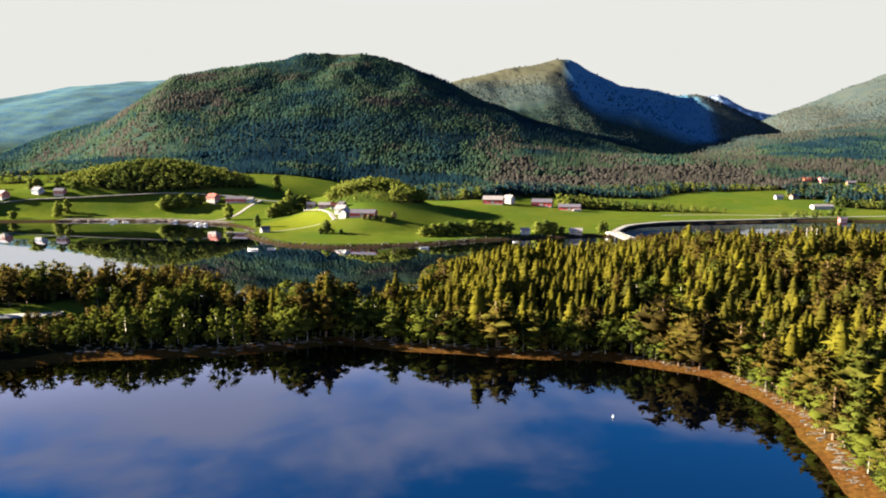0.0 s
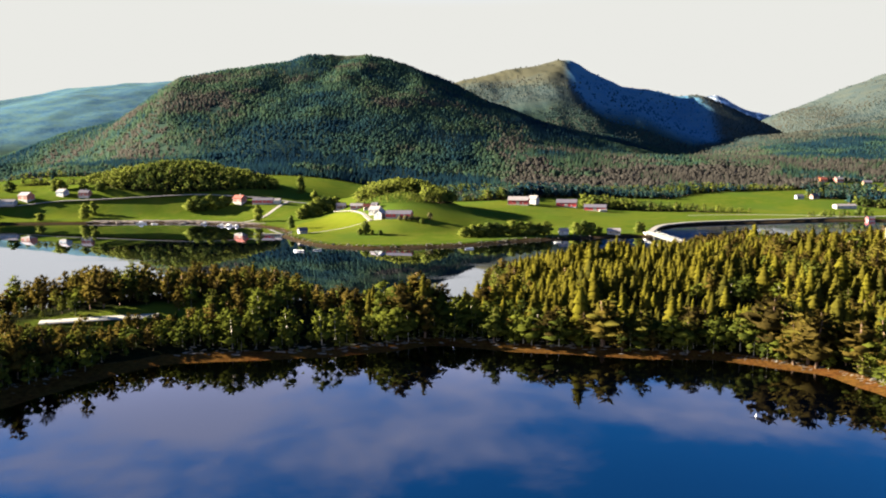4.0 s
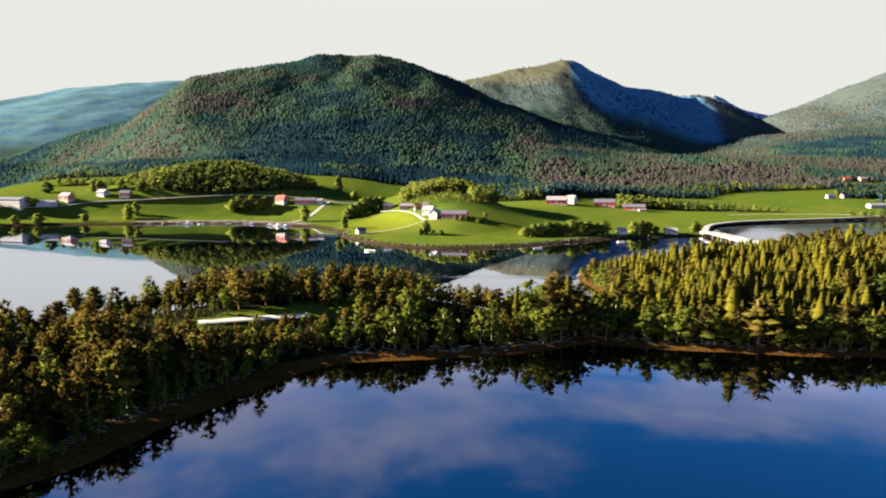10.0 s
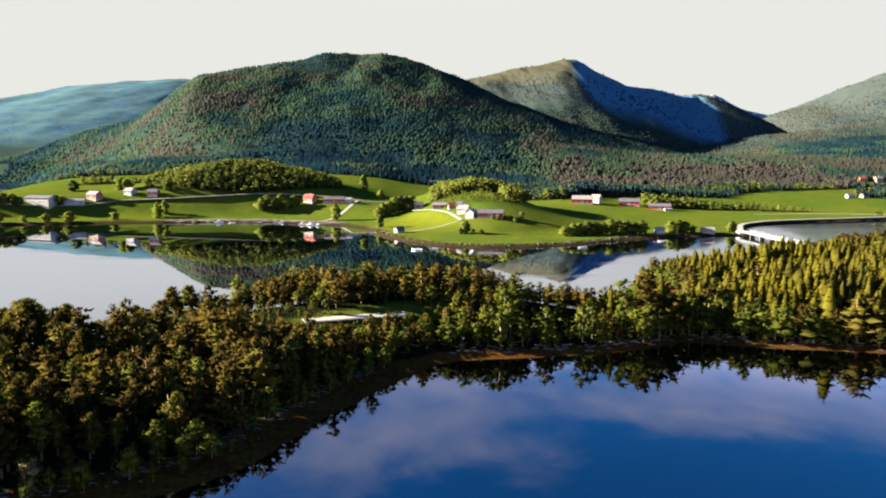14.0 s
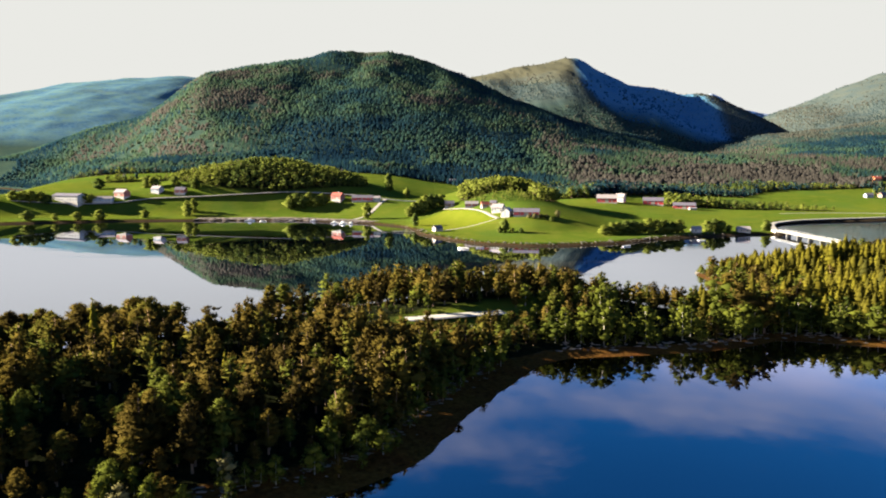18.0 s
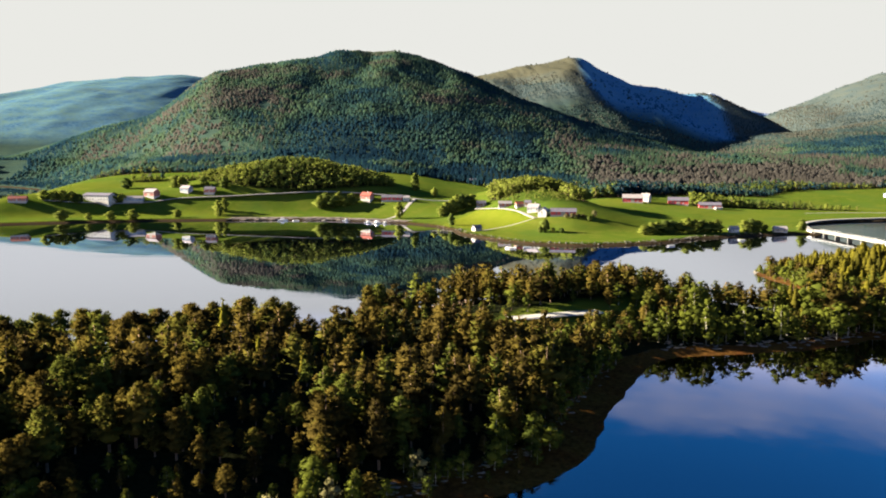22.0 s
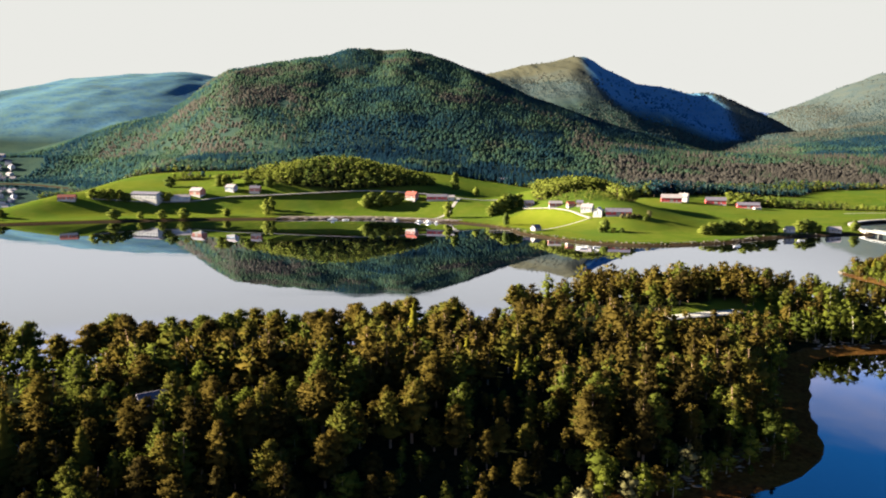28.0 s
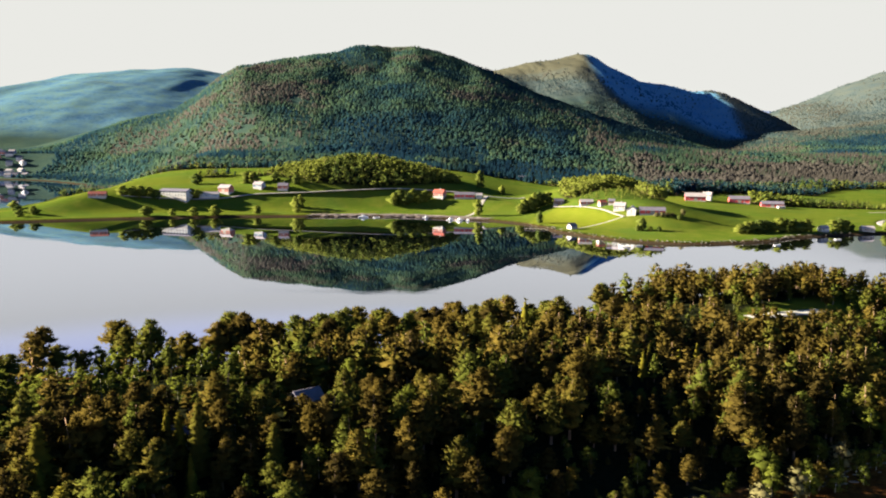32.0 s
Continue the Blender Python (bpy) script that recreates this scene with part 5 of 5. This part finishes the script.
bridge = thing("road_bridge", "pale concrete road bridge on slender piers across the strait", "bridge", Matrix.Translation((125, 483.5, 0)))
part("deck", bake(block(-3.6, 3.6, -43, 43, 2.5, 3.1, 0.06), "deck", mat_concrete), bridge)
part("roadway", bake(block(-3.0, 3.0, -43, 43, 3.104, 3.18), "roadway", mat_gravel), bridge, "pale worn asphalt roadway")
pier = bake(block(-1.8, 1.8, -0.35, 0.35, -4, 2.55, 0.08), "pier", mat_concrete)
for yy in (-30, -15, 0, 15, 30):
    part("pier", pier, bridge, at=Matrix.Translation((0, yy, 0)))
for s_ in (-1, 1):
    part("edge_beam", bake(block(s_ * 3.6 - 0.15, s_ * 3.6 + 0.15, -43, 43, 2.8, 3.4, 0.03), "edge_beam", mat_concrete), bridge)
    rail = part("railing", bake(block(s_ * 3.55 - 0.04, s_ * 3.55 + 0.04, -43, 43, 4.1, 4.18), "railing", mat_steel), bridge, "grey steel railing")
    post = bake(block(-0.04, 0.04, -0.04, 0.04, 3.4, 4.12), "railing_post", mat_steel)
    for yy in range(-42, 43, 4):
        part("railing_post", post, rail, at=Matrix.Translation((s_ * 3.55, yy, 0)))
for yy, zz in ((-46, 0), (46, 0)):
    part("abutment", bake(block(-4.2, 4.2, yy - 4, yy + 3.4, -3, 3.05, 0.1), "abutment", mat_stone), bridge, "stone abutment")


# ---------------------------------------------------------------- masts, jetties, boats, rocks
def mast(px, py, top):
    z0 = ground_z(px, py)
    t = thing("power_pole", "pale wooden power pole rising above the knoll wood", "pole", Matrix.Translation((px, py, z0)), "power poles")
    bm = bmesh.new()
    bmesh.ops.create_cone(bm, segments=8, radius1=0.13, radius2=0.09, depth=top - z0 + 0.6, cap_ends=True)
    bmesh.ops.translate(bm, vec=(0, 0, (top - z0 - 0.6) / 2), verts=list(bm.verts))
    part("pole", bake(bm, "pole", plain("pole_wood", (0.34, 0.31, 0.26), 0.8)), t)
    part("crossarm", bake(block(-0.9, 0.9, -0.08, 0.08, top - z0 - 0.9, top - z0 - 0.72, 0.02), "crossarm", mat_wood_grey), t)


for px in (135.5, 137.4, 139.3):
    mast(px, 267, 30.5)


def jetty(px, py, turn, long, label):
    t = thing("jetty", label, "jetty", Matrix.Translation((px, py, 0)) @ Matrix.Rotation(radians(turn), 4, "Z"), "jetties")
    count = int(long / 0.5)
    plank = bake(block(-0.22, 0.22, -0.9, 0.9, 0.82, 0.9, 0.01), "plank", mat_wood_grey)
    for i in range(count):
        part("plank", plank, t, at=Matrix.Translation((i * 0.5, 0, 0)))
    for s_ in (-0.7, 0.7):
        part("beam", bake(block(-0.2, long - 0.3, s_ - 0.1, s_ + 0.1, 0.6, 0.815), "beam", mat_wood_grey), t)
    pile = bake(block(-0.12, 0.12, -0.12, 0.12, -3.0, 1.0, 0.02), "pile", mat_wood_grey)
    for i in range(0, count, 6):
        for s_ in (-0.85, 0.85):
            part("pile", pile, t, at=Matrix.Translation((i * 0.5, s_, 0)))


jetty(-151, 549, 168, 17, "weathered wooden jetty running out from the headland")
jetty(-207, 632, 215, 14, "weathered harbour jetty among boats")
jetty(-262, 654, 262, 10, "short wooden jetty by the shore rocks")


def hull_mesh(long, wide, deep):
    bm = bmesh.new()
    rings, prof = [], 9
    for i in range(prof):
        t = i / (prof - 1)
        w_ = wide / 2 * (1 - max(0, (t - 0.45) / 0.55) ** 2.2) * (0.86 + 0.14 * min(1, t * 4))
        sheer = deep * (1 + 0.25 * t * t)
        x_ = (t - 0.5) * long
        w_ = max(w_, 0.03)
        rings.append([bm.verts.new(c) for c in ((x_, -w_, sheer), (x_, -w_ * 0.8, deep * 0.3), (x_, 0, -0.25 + 0.2 * t ** 3), (x_, w_ * 0.8, deep * 0.3), (x_, w_, sheer), (x_, w_ * 0.85, sheer - 0.02), (x_, w_ * 0.6, deep * 0.45), (x_, -w_ * 0.6, deep * 0.45), (x_, -w_ * 0.85, sheer - 0.02))])
    for a, b in zip(rings, rings[1:]):
        for i in range(9):
            j = (i + 1) % 9
            bm.faces.new((a[i], b[i], b[j], a[j]))
    bm.faces.new(rings[0][::-1])
    bm.faces.new(rings[-1])
    bmesh.ops.recalc_face_normals(bm, faces=list(bm.faces))
    return bm


def boat(px, py, turn, long, cabin, label):
    t = thing("motor_boat" if cabin else "rowing_boat", label, "boat", Matrix.Translation((px, py, 0.05)) @ Matrix.Rotation(radians(turn), 4, "Z"), "boats")
    part("hull", bake(hull_mesh(long, long * 0.34, long * 0.11), "hull", mat_hull), t)
    if cabin:
        cab = part("cabin", bake(block(-long * 0.18, long * 0.16, -long * 0.11, long * 0.11, long * 0.06, long * 0.27, 0.08), "cabin", mat_hull), t)
        part("windscreen", bake(block(long * 0.16, long * 0.166, -long * 0.09, long * 0.09, long * 0.17, long * 0.245), "windscreen", mat_pane), cab, "dark cabin window")
    else:
        for q in (-0.2, 0.12):
            part("thwart", bake(block(long * q - 0.12, long * q + 0.12, -long * 0.13, long * 0.13, long * 0.075, long * 0.085), "thwart", mat_wood_grey), t)
    part("outboard", bake(block(-long * 0.5 - 0.35, -long * 0.5 - 0.02, -0.15, 0.15, -0.3, long * 0.12 + 0.35, 0.06), "outboard", mat_slate), t, "dark outboard motor")


for bx, by, turn, long, cab, lb in ((-119, 447, 160, 7, False, "white open boat moored off the headland"), (-108, 451, 10, 5, False, "small grey-white dinghy off the headland"), (-12, 456, 20, 6, False, "white open boat moored near the headland's point"),
                                    (-213, 625, 40, 8, True, "white cabin boat at the harbour jetty"), (-206, 622, 70, 7, True, "small white cabin boat in the harbour"), (-221, 630, 20, 7, True, "white motor boat beside the shore rocks"),
                                    (-300, 652, 5, 9, True, "white cabin boat moored off the shore rocks"), (-288, 651, 175, 6, False, "white open boat off the shore rocks"), (-242, 650, 15, 7, True, "white motor boat in front of the rocks"), (50, 489, 170, 5, False, "small white boat in the strait")):
    boat(bx, by, turn, long, cab, lb)

buoy = thing("buoy", "small white mooring buoy afloat in the bay", "buoy", Matrix.Translation((37, 151, 0.1)))
bm = bmesh.new()
bmesh.ops.create_uvsphere(bm, u_segments=12, v_segments=8, radius=0.24)
for v in bm.verts:
    v.co.z *= 0.8 if v.co.z < 0 else 1.05
part("float", bake(bm, "float", mat_hull), buoy)
bm = bmesh.new()
bmesh.ops.create_cone(bm, segments=8, radius1=0.07, radius2=0.05, depth=0.3, cap_ends=True)
bmesh.ops.translate(bm, vec=(0, 0, 0.52), verts=list(bm.verts))
part("eye", bake(bm, "eye", mat_steel), buoy, "grey steel mooring eye")


mat_ledge = plain("pale_ledge_rock", (0.11, 0.09, 0.082), 0.9, grain=3, vary=0.45, bump=0.6)


def rocks(name, label, spots, seed, mat=None, low=1.0, slab=0.0):
    """Many angular stones joined: spots are x, y, size."""
    r = np.random.default_rng(seed)
    bm = bmesh.new()
    bmesh.ops.create_icosphere(bm, subdivisions=1, radius=1)
    base_v = np.array([v.co[:] for v in bm.verts])
    base_f = np.array([[v.index for v in f.verts] for f in bm.faces])
    bm.free()
    vs, fs = [], []
    for i, (px, py, pz, s_) in enumerate(spots):
        a = r.normal(0, 0.18) if slab else r.uniform(0, 6.28)
        v = base_v * np.array([1 + slab, 1, 1]) * r.uniform(0.65, 1.15, (len(base_v), 1)) * s_ * np.array([r.uniform(0.8, 1.7), r.uniform(0.7, 1.1), r.uniform(0.4, 0.75) * low])
        v = np.stack([v[:, 0] * math.cos(a) - v[:, 1] * math.sin(a), v[:, 0] * math.sin(a) + v[:, 1] * math.cos(a), v[:, 2]], 1)
        vs.append(v + (px, py, pz))
        fs.append(base_f + i * len(base_v))
    return tagged(new(name, solid_mesh(name, np.concatenate(vs), np.concatenate(fs), [mat or mat_rock])), label, "rocks", kind="stuff")


def along(line, count, spread, lo, hi, seed):
    r = np.random.default_rng(seed)
    pts = np.array(line, float)
    seg = np.hypot(*np.diff(pts, axis=0).T)
    at = np.concatenate([[0], np.cumsum(seg)])
    t = r.uniform(0, at[-1], count)
    x_, y_ = np.interp(t, at, pts[:, 0]) + r.normal(0, spread, count), np.interp(t, at, pts[:, 1]) + r.normal(0, spread, count)
    z_ = land(x_, y_)[0]
    s_ = r.uniform(lo, hi, count) * r.uniform(0.5, 1, count)
    ok = z_ > -0.4
    return np.stack([x_, y_, z_, s_], 1)[ok]


rocks("shore_rocks", "pale stones along the bay's high-water line", np.concatenate([along([(p[0] + 4, p[1] + 2.5) for p in NEAR[3:10]], 300, 0.8, 0.15, 0.6, 1), along([(p[0], p[1] + 6) for p in NEAR[9:17]], 260, 1.8, 0.25, 0.8, 2), along([(p[0] - 9, p[1] + 6) for p in NEAR[17:24]], 240, 1.5, 0.15, 0.6, 3)]), 4, None, 0.8, 0.9)
rocks("shore_rocks", "pale boulders and slabs along the harbour shore", along([(-345, 661), (-303, 664), (-251, 661), (-222, 644), (-200, 634), (-188, 628)], 560, 2.2, 0.5, 2.2, 5), 6, mat_ledge, 0.5, 1.6)
rocks("shore_rocks", "bare brown rocks at the strait's edge", along([(-6, 346), (6, 355), (22, 356), (30, 352)], 130, 3.0, 0.6, 2.2, 7), 8)
rocks("shore_rocks", "stones along the headland's shore", along([(-160, 590), (-147, 556), (-142, 530), (-120, 490), (-102, 470), (-74, 460), (-44, 464), (-8, 476), (28, 503), (80, 523)], 300, 1.6, 0.3, 1.0, 9), 10)
rocks("embankment_stones", "stone facing of the road embankment", along([(129, 524), (140, 546), (156, 586), (178, 608), (212, 622), (276, 640), (330, 655)], 620, 1.1, 0.5, 1.3, 11), 12, mat_ledge)
